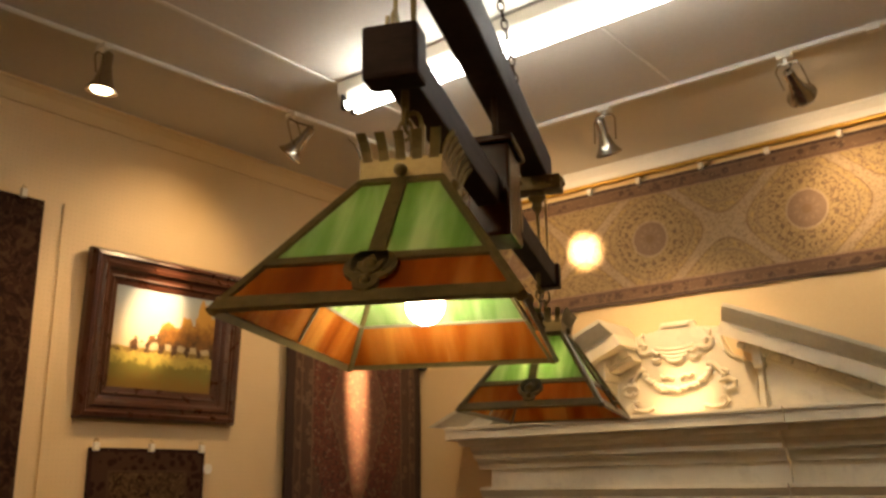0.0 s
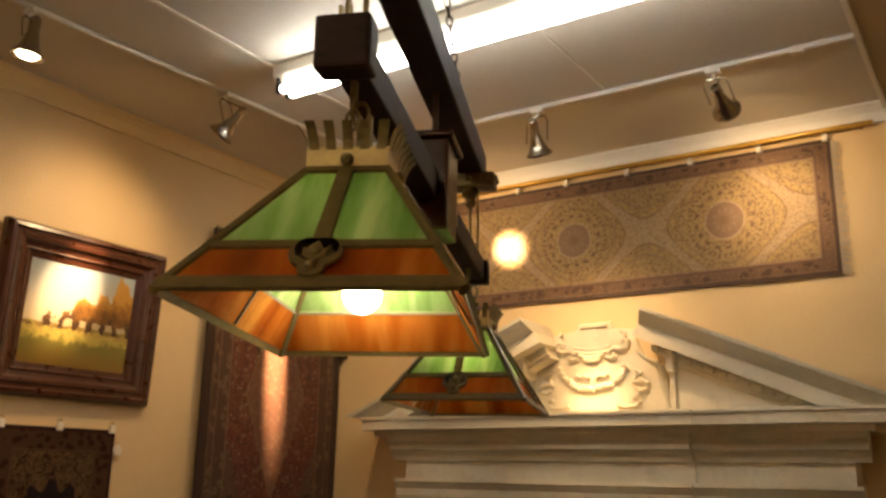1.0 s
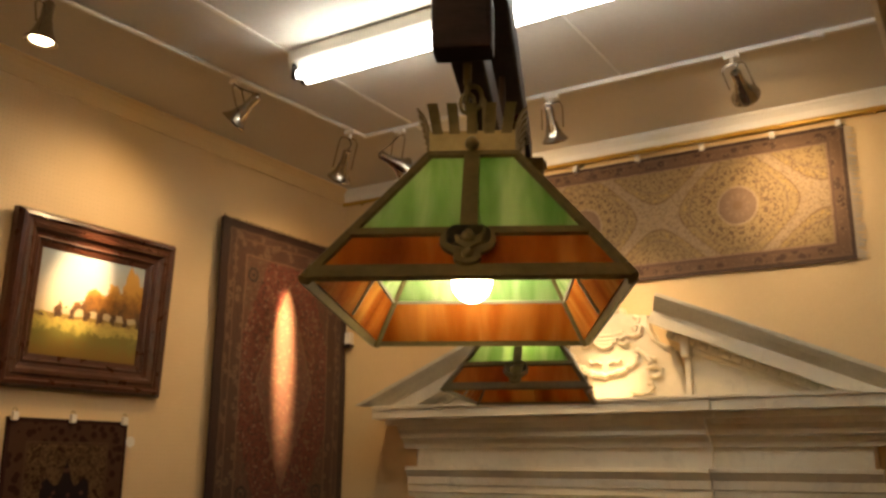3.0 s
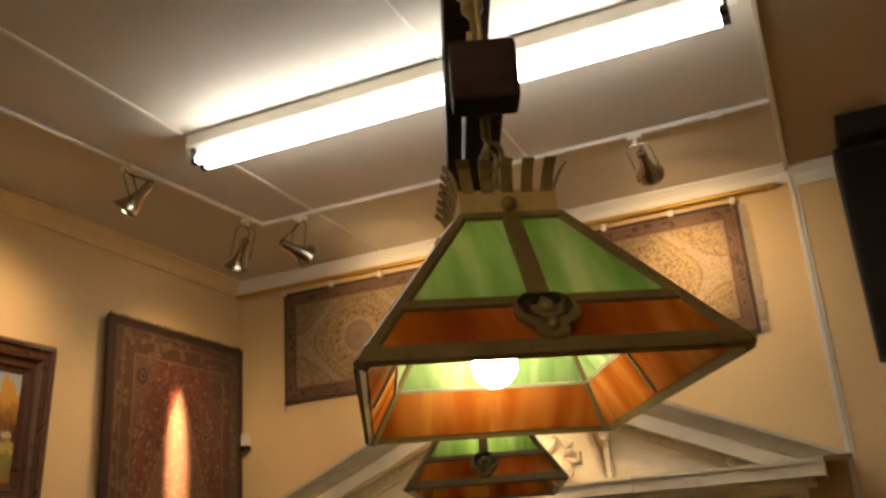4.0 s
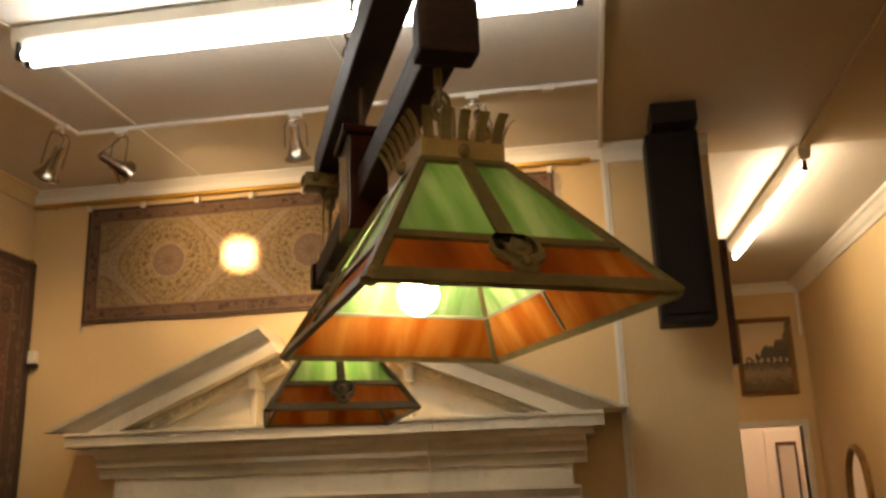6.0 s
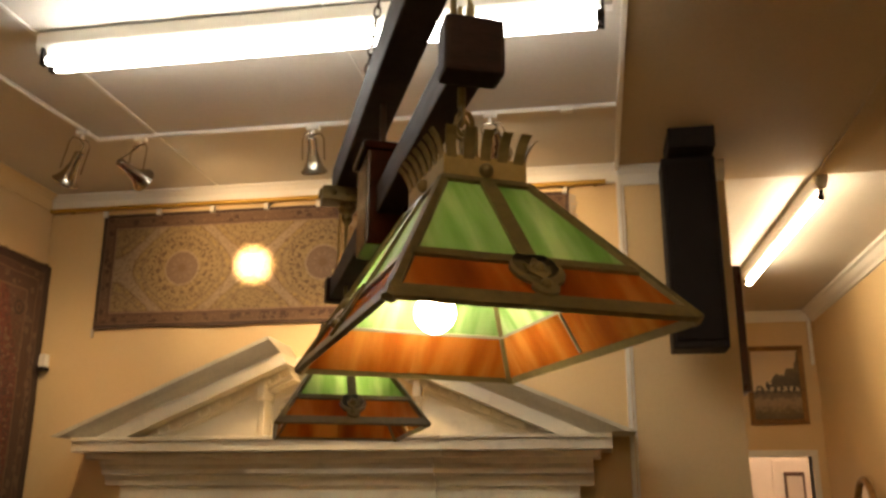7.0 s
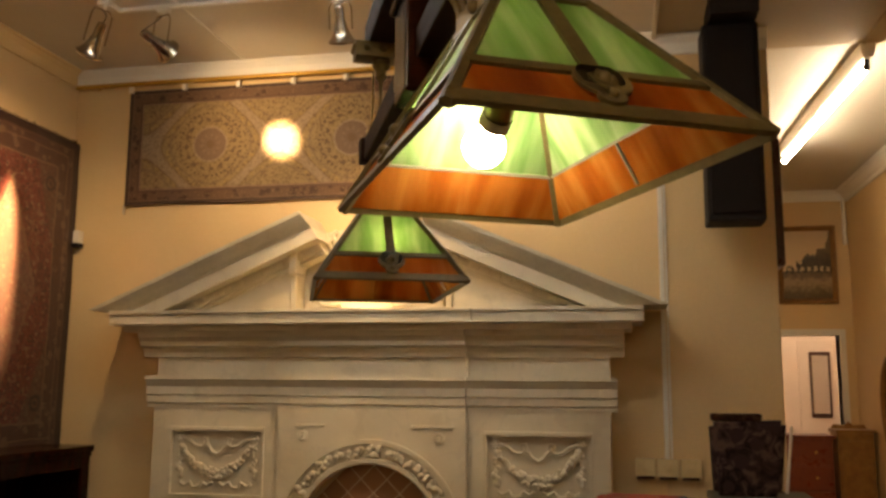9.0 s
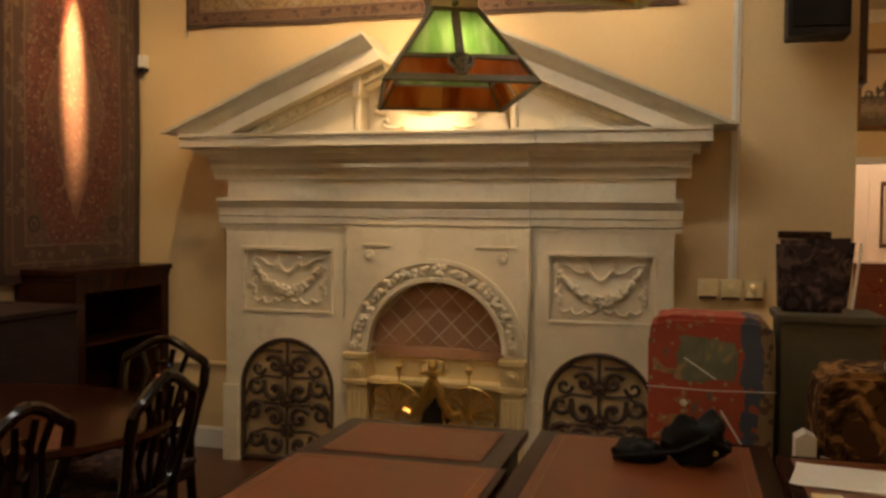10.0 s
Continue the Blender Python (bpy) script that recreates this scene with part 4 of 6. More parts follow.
# raking cornices of the broken pediment, with dentils and a tympanum
fascia_p = [(0, 0), (0.0, 0.075), (-0.30, 0.075), (-0.30, 0)]
sima_p = [(0.0, 0.075), (0.012, 0.08), (0.02, 0.09), (0.055, 0.115), (0.085, 0.145), (0.085, 0.165), (-0.30, 0.165), (-0.30, 0.075)]
rise = math.atan2(0.543, 1.262)
c, sn = math.cos(rise), math.sin(rise)
for s in (-1, 1):
    tip, peak = Vector((FX + s * 1.63, 4.55, 1.952)), Vector((FX + s * 0.368, 4.55, 2.495))
    up, along = Vector((s * sn, 0, c)), Vector((-s * c, 0, sn))
    for nm, rake, stone in (("raking_cornice", fascia_p, MARBLE), ("raking_sima", sima_p, GREY_MARBLE)):
        bm = B()
        rows = []
        for p, foot in ((tip, True), (peak, False)):
            ring = []
            for o, h in rake:
                d = 0.165 - h
                q = p + Vector((0, -o, 0)) - up * d
                q += along * (d * c / sn if foot else d * sn / c * 0.35)
                ring.append(bm.verts.new(q))
            rows.append(ring)
        n = len(rake)
        for i in range(n):
            bm.faces.new((rows[0][i], rows[0][(i + 1) % n], rows[1][(i + 1) % n], rows[1][i]))
        bm.faces.new(rows[0]); bm.faces.new(rows[1])
        bmesh.ops.recalc_face_normals(bm, faces=bm.faces)
        part(nm, bm, stone, fire, "" if stone is MARBLE else "grey upper moulding")
    low0, low1 = tip + along * (0.165 / sn * c) - up * 0.165, peak - up * 0.165
    bm = B()
    prism(bm, [(FX + s * 1.30, 1.945), (FX + s * 0.47, 1.945), (FX + s * 0.47, 1.945 + 0.80 * math.tan(rise))], 4.70, YB)
    part("tympanum", bm, MARBLE, fire)
    turned = Matrix.Rotation(s * rise, 4, "Y")
    half = (low1 - low0).length / 2
    mid = low0.lerp(low1, 0.5)
    bm = B(); box(bm, -half + 0.10, half, 0.11, 0.30, -0.045, 0.002)
    ob = part("bed_band", bm, MARBLE, fire)
    ob.matrix_basis = Matrix.Translation(mid) @ turned
    for k in range(13):
        bm = B(); box(bm, -0.022, 0.022, 0.094, 0.12, -0.040, -0.006, 0.010)
        ob = part("dentil", bm, MARBLE, fire, "carved leaf block")
        ob.matrix_basis = Matrix.Translation(low0.lerp(low1, 0.13 + 0.85 * k / 13)) @ turned
    bm = B(); box(bm, -half + 0.22, half, 0.135, 0.28, -0.070, -0.045, 0.006)
    ob = part("tympanum_moulding", bm, MARBLE, fire)
    ob.matrix_basis = Matrix.Translation(mid) @ turned
    bm = B(); box(bm, FX + s * 0.455 - 0.025, FX + s * 0.455 + 0.025, 4.63, YB, 2.16, 2.29, 0.012); box(bm, FX + s * 0.455 - 0.016, FX + s * 0.455 + 0.016, 4.67, YB, 1.945, 2.16, 0.006)
    part("end_bracket", bm, MARBLE, fire)

# cartouche with a draped tongue, scrolls and a garland between the pediment ends
CX, CZ, CY = -2.095, 1.945, 4.79
shape = [(-.46, 0), (-.45, .14), (-.42, .22), (-.35, .28), (-.29, .33), (-.265, .41), (-.25, .48), (-.10, .505), (-.085, .545), (.105, .545), (.12, .505), (.255, .49), (.275, .40), (.31, .33), (.41, .275), (.44, .19), (.45, .12), (.47, 0)]
bm = B(); prism(bm, [(CX + x, CZ + z) for x, z in shape], CY + 0.012, YB)
bmesh.ops.bevel(bm, geom=[e for e in bm.edges if abs(e.verts[0].co.y - e.verts[1].co.y) < 1e-5 and e.verts[0].co.y < CY + 0.02], offset=0.008, segments=2, affect="EDGES")
part("cartouche_plate", bm, MARBLE, fire, "shaped stone plate", True)
bm = B()


def relief(pts, r, side=1):
    pipe(bm, [(CX + side * x, CY - 0.002, CZ + z) for x, z in pts], r * 1.3, 8)


box(bm, CX - 0.075, CX + 0.095, CY - 0.002, CY + 0.02, CZ + 0.512, CZ + 0.538, 0.008)
for k, (w, z) in enumerate(((0.115, 0.385), (0.10, 0.362), (0.078, 0.340), (0.05, 0.318))):
    relief([(-w, z + 0.012), (-w * 0.5, z), (0, z - 0.004), (w * 0.5, z), (w, z + 0.012)], 0.010)
for s in (-1, 1):
    relief([(.10, .36), (.14, .385), (.18, .375), (.215, .385), (.225, .42), (.20, .44), (.18, .42), (.195, .405)], 0.011, s)
    relief([(.20, .44), (.21, .47), (.185, .485)], 0.010, s)
    relief([(.09, .335), (.12, .325), (.145, .34), (.13, .355)], 0.009, s)
    ball(bm, (CX + s * 0.13, CY + 0.006, CZ + 0.325), 0.016, 1.2, .6, .8, 10)
    relief([(.205, .29), (.24, .26), (.27, .215), (.25, .185), (.30, .195), (.335, .175), (.33, .145), (.29, .135), (.265, .155)], 0.011, s)
    relief([(.24, .25), (.27, .245), (.30, .23)], 0.009, s)
    relief([(.15, .06), (.20, .045), (.26, .05), (.285, .075), (.275, .10), (.25, .095)], 0.009, s)
    relief([(.265, .42), (.285, .36), (.33, .315), (.40, .285)], 0.008, s)
    relief([(.02, .215), (.05, .235), (.08, .225), (.10, .24)], 0.008, s)
random.seed(31)
for k in range(34):
    a = math.pi * k / 33
    for q in range(2):
        ball(bm, (CX - 0.20 * math.cos(a) + random.uniform(-.008, .008), CY - 0.002, CZ + 0.285 - 0.13 * math.sin(a) + random.uniform(-.010, .010)), random.uniform(.011, .018), 1, .9, 1, 8)
part("cartouche_relief", bm, MARBLE, fire, "carved scrolls and garland", True)

# brass peacock fan on the hearth
fan = thing("fire_screen", "pierced brass peacock fire screen standing on the hearth", "fire screen", at=pose(AX + 0.02, YC - 0.09, 0))
for s in (-1, 1):
    hub = Vector((s * 0.21, 0, 0.40))
    for k in range(11):
        a = radians(-30 + 24 * k)
        tipp = hub + Vector((s * 0.125 * math.cos(a), 0.004 * (k % 3), 0.125 * math.sin(a)))
        bm = B(); pipe(bm, [hub.lerp(tipp, q) for q in (0.1, 0.45, 0.8, 1.0)], 0.008, 6, False, 0.4); ball(bm, tipp, 0.015, 1, .35, 1, 10)
        ball(bm, hub.lerp(tipp, 0.6), 0.011, 1, .4, 1, 8)
        part("feather", bm, BRASS, fan, "", True)
    bm = B(); pipe(bm, [hub + Vector((s * 0.15 * math.cos(a), -.006, 0.15 * math.sin(a))) for a in [radians(-40 + 12 * i) for i in range(23)]], 0.008, 6)
    part("fan_rim", bm, BRASS, fan, "", True)
    bm = B(); pipe(bm, [(s * x, -0.01, z) for x, z in ((.0, .58), (.04, .52), (.06, .46), (.09, .41), (.12, .385), (.17, .40))], 0.026, 8)
    part("draped_band", bm, BRASS, fan, "", True)
    bm = B(); lathe(bm, [(0.010, 0), (0.006, 0.05), (0.006, 0.10), (0.02, 0.12), (0.022, 0.135), (0.01, 0.15), (0.003, 0.17)], pose(s * 0.2, 0.02, 0.51), 12)
    part("finial", bm, BRASS, fan, "", True)
    bm = B(); pipe(bm, [(s * .21, .01, .42), (s * .21, .01, .2), (s * .23, -.02, .06), (s * .27, -.05, .012)], 0.014, 8)
    part("leg", bm, BRASS, fan, "", True)
bm = B(); lathe(bm, [(0.015, .48), (0.034, .53), (0.030, .58), (0.02, .60), (0.045, .612), (0.045, .622), (0.018, .63), (0.03, .66), (0.012, .69)], None, 16); box(bm, -.075, .075, -.012, .012, .605, .62, .003)
part("peacock_body", bm, BRASS, fan, "", True)
bm = B()
for s in (-1, 1):
    pipe(bm, [(s * .04 + .028 * math.cos(a), -.01, .655 + .03 * math.sin(a)) for a in [i * math.pi / 6 for i in range(12)]], 0.007, 6, True)
part("crest_rings", bm, BRASS, fan, "", True)
# black sheet stands in for the shade inside the fire opening
bm = B(); prism(bm, [(-.10, .20), (.10, .20), (.09, .36), (.0, .47), (-.09, .36)], .06, .08)
part("fire_mouth", bm, BLACK, fan, "flat black sheet for the shade of the opening")
bm = B(); box(bm, -.3, .3, -.02, .05, .16, .20, .01)
part("lower_rail", bm, BRASS, fan)


# ---------------------------------------------------------------- hanging stained glass light
def strip(bm, p, q, width, normal, thick=0.004, lift=0.0):
    """A flat bar from p to q lying square to the normal."""
    p, q, nrm = Vector(p), Vector(q), Vector(normal).normalized()
    d = (q - p).normalized()
    w = nrm.cross(d).normalized() * (width / 2)
    vs = []
    for base_p in (p, q):
        for a, b in ((-1, -1), (1, -1), (1, 1), (-1, 1)):
            vs.append(bm.verts.new(base_p + w * a + nrm * (lift + b * thick / 2)))
    for i in range(4):
        bm.faces.new((vs[i], vs[(i + 1) % 4], vs[4 + (i + 1) % 4], vs[4 + i]))
    bm.faces.new(vs[0:4][::-1]); bm.faces.new(vs[4:8])
    bmesh.ops.recalc_face_normals(bm, faces=bm.faces)


RA, RB, TA, TB, SH = 0.171, 0.264, 0.055, 0.078, 0.201
SIDES = [((0, -1), (1, 0), RA, RB, TA, TB), ((1, 0), (0, 1), RB, RA, TB, TA), ((0, 1), (-1, 0), RA, RB, TA, TB), ((-1, 0), (0, -1), RB, RA, TB, TA)]


def on_side(k, s, h):
    out, al, ra, ro, ta, to = SIDES[k]
    a, o = ra + (ta - ra) * h, ro + (to - ro) * h
    return Vector((al[0] * s * a + out[0] * o, al[1] * s * a + out[1] * o, SH * h))


def lamp_shade(at):
    t = thing("lamp_shade", "four-sided green and amber stained glass shade in antique bronze bars", "lamp shade", "hanging shades", at=at)
    for k in range(4):
        p, q, r = on_side(k, -1, 0), on_side(k, 1, 0), on_side(k, 0, 1)
        nrm = (q - p).cross(r - p).normalized()
        wide = 2 * SIDES[k][2]
        for lo, hi, name, mat_, lab in ((0.03, 0.305, "amber_pane", AMBER[k % 2], "streaky amber glass pane"), (0.305, 0.985, "green_pane", GREEN[k % 2], "streaky green opalescent glass pane")):
            for s0, s1 in ((-0.99, 0.0), (0.0, 0.99)):
                bm = B()
                c4 = [on_side(k, s0, lo), on_side(k, s1, lo), on_side(k, s1, hi), on_side(k, s0, hi)]
                f = [bm.verts.new(c + nrm * 0.0015) for c in c4]
                g = [bm.verts.new(c - nrm * 0.0015) for c in c4]
                bm.faces.new(f); bm.faces.new(g[::-1])
                for i in range(4):
                    bm.faces.new((g[i], g[(i + 1) % 4], f[(i + 1) % 4], f[i]))
                part(name, bm, mat_, t, lab)
        bm = B(); strip(bm, on_side(k, -1, 0.03), on_side(k, 1, 0.03), 0.022, nrm, 0.006, 0.003)
        part("rim_bar", bm, BRONZE, t)
        bm = B(); strip(bm, on_side(k, -0.99, 0.315), on_side(k, 0.99, 0.315), 0.014, nrm, 0.005, 0.003)
        part("middle_bar", bm, BRONZE, t)
        bm = B(); strip(bm, on_side(k, 0, 0.30), on_side(k, 0, 1.0), 0.020, nrm, 0.005, 0.004)
        part("upright_bar", bm, BRONZE, t)
        bm = B(); strip(bm, on_side(k, -1, 0.99), on_side(k, 1, 0.99), 0.012, nrm, 0.006, 0.003)
        part("top_bar", bm, BRONZE, t)
        # inner solder line and lead came
        bm = B(); strip(bm, on_side(k, -0.98, 0.305), on_side(k, 0.98, 0.305), 0.004, nrm, 0.003, -0.003)
        part("solder_seam", bm, TIN, t, "dull tin solder line")
        if k % 2:
            bm = B(); strip(bm, on_side(k, 0, 0.04), on_side(k, 0, 0.30), 0.003, nrm, 0.003, -0.003)
            part("solder_seam", bm, TIN, t, "dull tin solder line")
        # corner bar
        out, al, ra, ro, ta, to = SIDES[k]
        e0, e1 = on_side(k, 1, -0.0), on_side(k, 1, 1.0)
        bm = B(); pipe(bm, [e0, e1], 0.0085, 6, False, 0.7)
        part("corner_bar", bm, BRONZE, t)
        # shield ornament with horns
        bm = B()
        c = on_side(k, 0, 0.215)
        upv = (on_side(k, 0, 1) - on_side(k, 0, 0)).normalized()
        sd = upv.cross(nrm)
        M = Matrix((( sd.x, -nrm.x, upv.x, c.x), (sd.y, -nrm.y, upv.y, c.y), (sd.z, -nrm.z, upv.z, c.z), (0, 0, 0, 1)))
        horn_out = arc(0, 0.002, 0.031, 118, 422, 20)
        horn_in = arc(0, 0.010, 0.0262, 412, 128, 18)
        prism(bm, horn_out + horn_in, -0.010, -0.006, M)
        prism(bm, arc(0, -0.029, 0.015, 0, 342, 19), -0.010, -0.004, M)
        prism(bm, [(0, -.020), (.013, -.008), (.015, .008), (.009, .005), (.005, .014), (0, .022), (-.005, .014), (-.009, .005), (-.015, .008), (-.013, -.008)], -0.012, -0.004, M)
        for z, r in ((0.001, 0.0085), (-0.028, 0.0065)):
            ball(bm, M @ Vector((0, -0.011, z)), r, 1, 1, 1, 10)
        part("shield_ornament", bm, BRONZE, t, "cast bronze shield with horns", True)
        # crown band and flared teeth
        bm = B()
        a2, o2 = ta * 1.02, to + 0.001
        P = lambda s, o, z: Vector((al[0] * s + out[0] * o, al[1] * s + out[1] * o, z))
        quad = [P(-a2, o2, SH - .002), P(a2, o2, SH - .002), P(a2, o2, SH + .034), P(-a2, o2, SH + .034)]
        fr = [bm.verts.new(v) for v in quad]; bk = [bm.verts.new(v - Vector((out[0], out[1], 0)) * 0.003) for v in quad]
        bm.faces.new(fr); bm.faces.new(bk[::-1])
        for i in range(4):
            bm.faces.new((bk[i], bk[(i + 1) % 4], fr[(i + 1) % 4], fr[i]))
        band = part("crown_band", bm, BRASSY, t, "worn yellowish bronze band")
        bm = B(); ball(bm, P(0, o2 + 0.002, SH + .016), 0.0095, seg=12)
        part("boss", bm, BRONZE, t, "", True)
        cnt = 5 if k % 2 == 0 else 7
        for i in range(cnt):
            s = -a2 + 2 * a2 * (i + 0.5) / cnt
            w = a2 / cnt * 0.62
            lean = (s / a2) * 0.008
            bm = B()
            prof = [(0, .030), (.003, .044), (.009, .057), (.017, .066)]
            L = [bm.verts.new(P(s - w + lean * j / 3, o2 + o, SH + z)) for j, (o, z) in enumerate(prof)]
            R = [bm.verts.new(P(s + w + lean * j / 3, o2 + o, SH + z)) for j, (o, z) in enumerate(prof)]
            L2 = [bm.verts.new(P(s - w + lean * j / 3, o2 + o - .0025, SH + z)) for j, (o, z) in enumerate(prof)]
            R2 = [bm.verts.new(P(s + w + lean * j / 3, o2 + o - .0025, SH + z)) for j, (o, z) in enumerate(prof)]
            for j in range(3):
                bm.faces.new((L[j], R[j], R[j + 1], L[j + 1])); bm.faces.new((L2[j + 1], R2[j + 1], R2[j], L2[j]))
                bm.faces.new((L[j], L[j + 1], L2[j + 1], L2[j])); bm.faces.new((R[j + 1], R[j], R2[j], R2[j + 1]))
            bm.faces.new((L[3], R[3], R2[3], L2[3]))
            part("crown_tooth", bm, BRONZE, t)
    bm = B(); box(bm, -TA, TA, -TB, TB, SH + 0.026, SH + 0.030)
    part("crown_plate", bm, BRONZE, t)
    bm = B(); rod(bm, (0, 0, SH + .03), (0, 0, SH + .075), 0.006); pipe(bm, [(0, .012 * math.cos(a), SH + .088 + .016 * math.sin(a)) for a in [i * math.pi / 6 for i in range(12)]], 0.0035, 6, True); pipe(bm, [(.012 * math.cos(a), 0, SH + .114 + .018 * math.sin(a)) for a in [i * math.pi / 6 for i in range(12)]], 0.0035, 6, True)
    box(bm, .012, .018, -.006, .006, SH + .03, SH + .11)
    part("hanging_hook", bm, BRONZE, t, "", True)
    bm = B(); rod(bm, (0, 0.0, SH + .03), (0, 0.005, 0.15), 0.007); rod(bm, (0, 0.0, 0.15), (-0.004, 0.06, 0.10), 0.016, 0.019); rod(bm, (-0.004, 0.06, 0.10), (-0.005, 0.075, 0.09), 0.021)
    part("socket", bm, BRONZE, t, "brown bakelite socket", True)
    bm = B(); ball(bm, (-.007, .107, .070), 0.029, seg=20); rod(bm, (-.005, .078, .088), (-.006, .098, .076), 0.014, 0.022)
    part("bulb", bm, BULB_GLOW, t, "glowing frosted round bulb", True)
    return t


BRASSY = plain("yellow_bronze", (0.30, 0.225, 0.085), (0.42, 0.32, 0.13), 0.42, 0.4, coarse=14, fine=90)
near_shade = lamp_shade(pose(-0.769, 0.912, 1.787, 0, 0, 27.8))
far_shade = copy_thing(near_shade, pose(-1.241, 2.017, 1.770, 0, 0, 200.5))

for ob in far_shade.children:
    if ob.name.startswith("bulb"):
        ob.data = ob.data.copy()
        ob.data.materials[0] = DIM_BULB_GLOW

ch = thing("beam_chandelier", "dark oak beam chandelier with bronze mounts and chains", "chandelier", at=pose(-0.741, 0.828, 0, 0, 0, 23.3))
S0, S1, SC = 0.0, 1.43, 0.70
bm = B(); box(bm, -0.024, 0.024, 0.04, S1 + 0.01, 2.148, 2.208, 0.004)
part("lower_beam", bm, DARKWOOD, ch)
for s, h, hook in ((S0, 0.041, 0.075), (S1, 0.035, 1.27)):
    bm = B(); box(bm, -h, h, s, s + 0.05, 2.178 - h, 2.178 + h, 0.007)
    part("end_block", bm, DARKWOOD, ch, "chamfered dark oak end block")
    bm = B(); rod(bm, (0, hook, 2.15), (0, hook, 2.118), 0.006)
    pipe(bm, [(0, hook + .010 * math.cos(a), 2.107 + .015 * math.sin(a)) for a in [i * math.pi / 6 for i in range(12)]], 0.0032, 6, True)
    pipe(bm, [(.010 * math.cos(a), hook, 2.088 + .015 * math.sin(a)) for a in [i * math.pi / 6 for i in range(12)]], 0.0032, 6, True)
    part("shade_hook", bm, BRONZE, ch, "", True)
    bm = B(); box(bm, -.016, -.010, s + .03, s + .042, 2.20, 2.178 + h + .03, 0.002); pipe(bm, [(.0, s + .03 + .012 * math.cos(a), 2.178 + h + .014 + .018 * math.sin(a)) for a in [i * math.pi / 6 for i in range(12)]], 0.0035, 6, True); rod(bm, (.0, s + .03, 2.178 + h + .03), (.0, s + .03, 2.178 + h + .20), 0.0035)
    part("hanger_strap", bm, BRASSY, ch, "", True)
bm = B(); box(bm, -0.037, 0.037, 0.07, 1.37, 2.425, 2.51, 0.006)
part("upper_beam", bm, DARKWOOD, ch)
bm = B(); box(bm, -0.045, 0.045, SC - 0.06, SC + 0.07, 2.085, 2.283, 0.006); box(bm, -0.055, 0.055, SC - 0.07, SC + 0.08, 2.283, 2.298, 0.004)
part("centre_box", bm, MAHOGANY, ch, "reddish dark wood junction box")
bm = B(); box(bm, -0.036, 0.036, SC + 0.10, SC + 0.135, 2.140, 2.216, 0.004)
part("clamp_plate", bm, BRASSY, ch, "worn yellowish bronze clamp")
bm = B(); rod(bm, (0, SC + 0.03, 2.298), (0, SC + 0.03, 2.426), 0.007)
part("hanger_rod", bm, IRON, ch, "thin iron rod", True)
for s in (0.12, 1.30):
    bm = B(); box(bm, -0.072, 0.072, s - 0.035, s + 0.035, 2.385, 2.427, 0.006)
    for k in (-1, 0, 1):
        for f in (-1, 1):
            ball(bm, (k * 0.042, s + f * 0.035, 2.407), 0.009, seg=10); ball(bm, (f * 0.072, s + k * 0.022, 2.412), 0.008, seg=10)
    part("beam_mount", bm, BRONZE, ch, "studded bronze mount", True)
    bm = B(); lathe(bm, [(0.022, 0), (0.026, -0.015), (0.014, -0.03), (0.016, -0.045), (0.005, -0.06), (0.004, -0.16)], pose(0, s, 2.385), 12)
    part("pendant", bm, BRONZE, ch, "", True)


def chain(a, b, n):
    a, b = Vector(a), Vector(b)
    d = (b - a)
    L = d.length / n
    q = d.to_track_quat("Z", "Y").to_matrix().to_4x4()
    bm = B()
    for i in range(n):
        c = a + d * ((i + .5) / n)
        m = Matrix.Translation(c) @ q @ Matrix.Rotation(radians(90 * (i % 2)), 4, "Z")
        pipe(bm, [m @ Vector((0.0075 * math.cos(t), 0, L * 0.62 * math.sin(t))) for t in [k * math.pi / 6 for k in range(12)]], 0.0024, 5, True)
    return bm


part("chain", chain((0, 1.15, 2.51), (0, SC, 2.83), 22), IRON, ch, "black iron chain", True)
part("chain", chain((0, 0.25, 2.51), (0, SC, 2.83), 22), IRON, ch, "black iron chain", True)
part("chain", chain((0, SC, 2.83), (0, SC, CEIL - 0.03), 28), IRON, ch, "black iron chain", True)
bm = B(); lathe(bm, [(0.06, 0), (0.055, -0.015), (0.02, -0.03), (0.008, -0.04)], pose(0, SC, CEIL), 20)
part("ceiling_canopy", bm, BRONZE, ch, "", True)


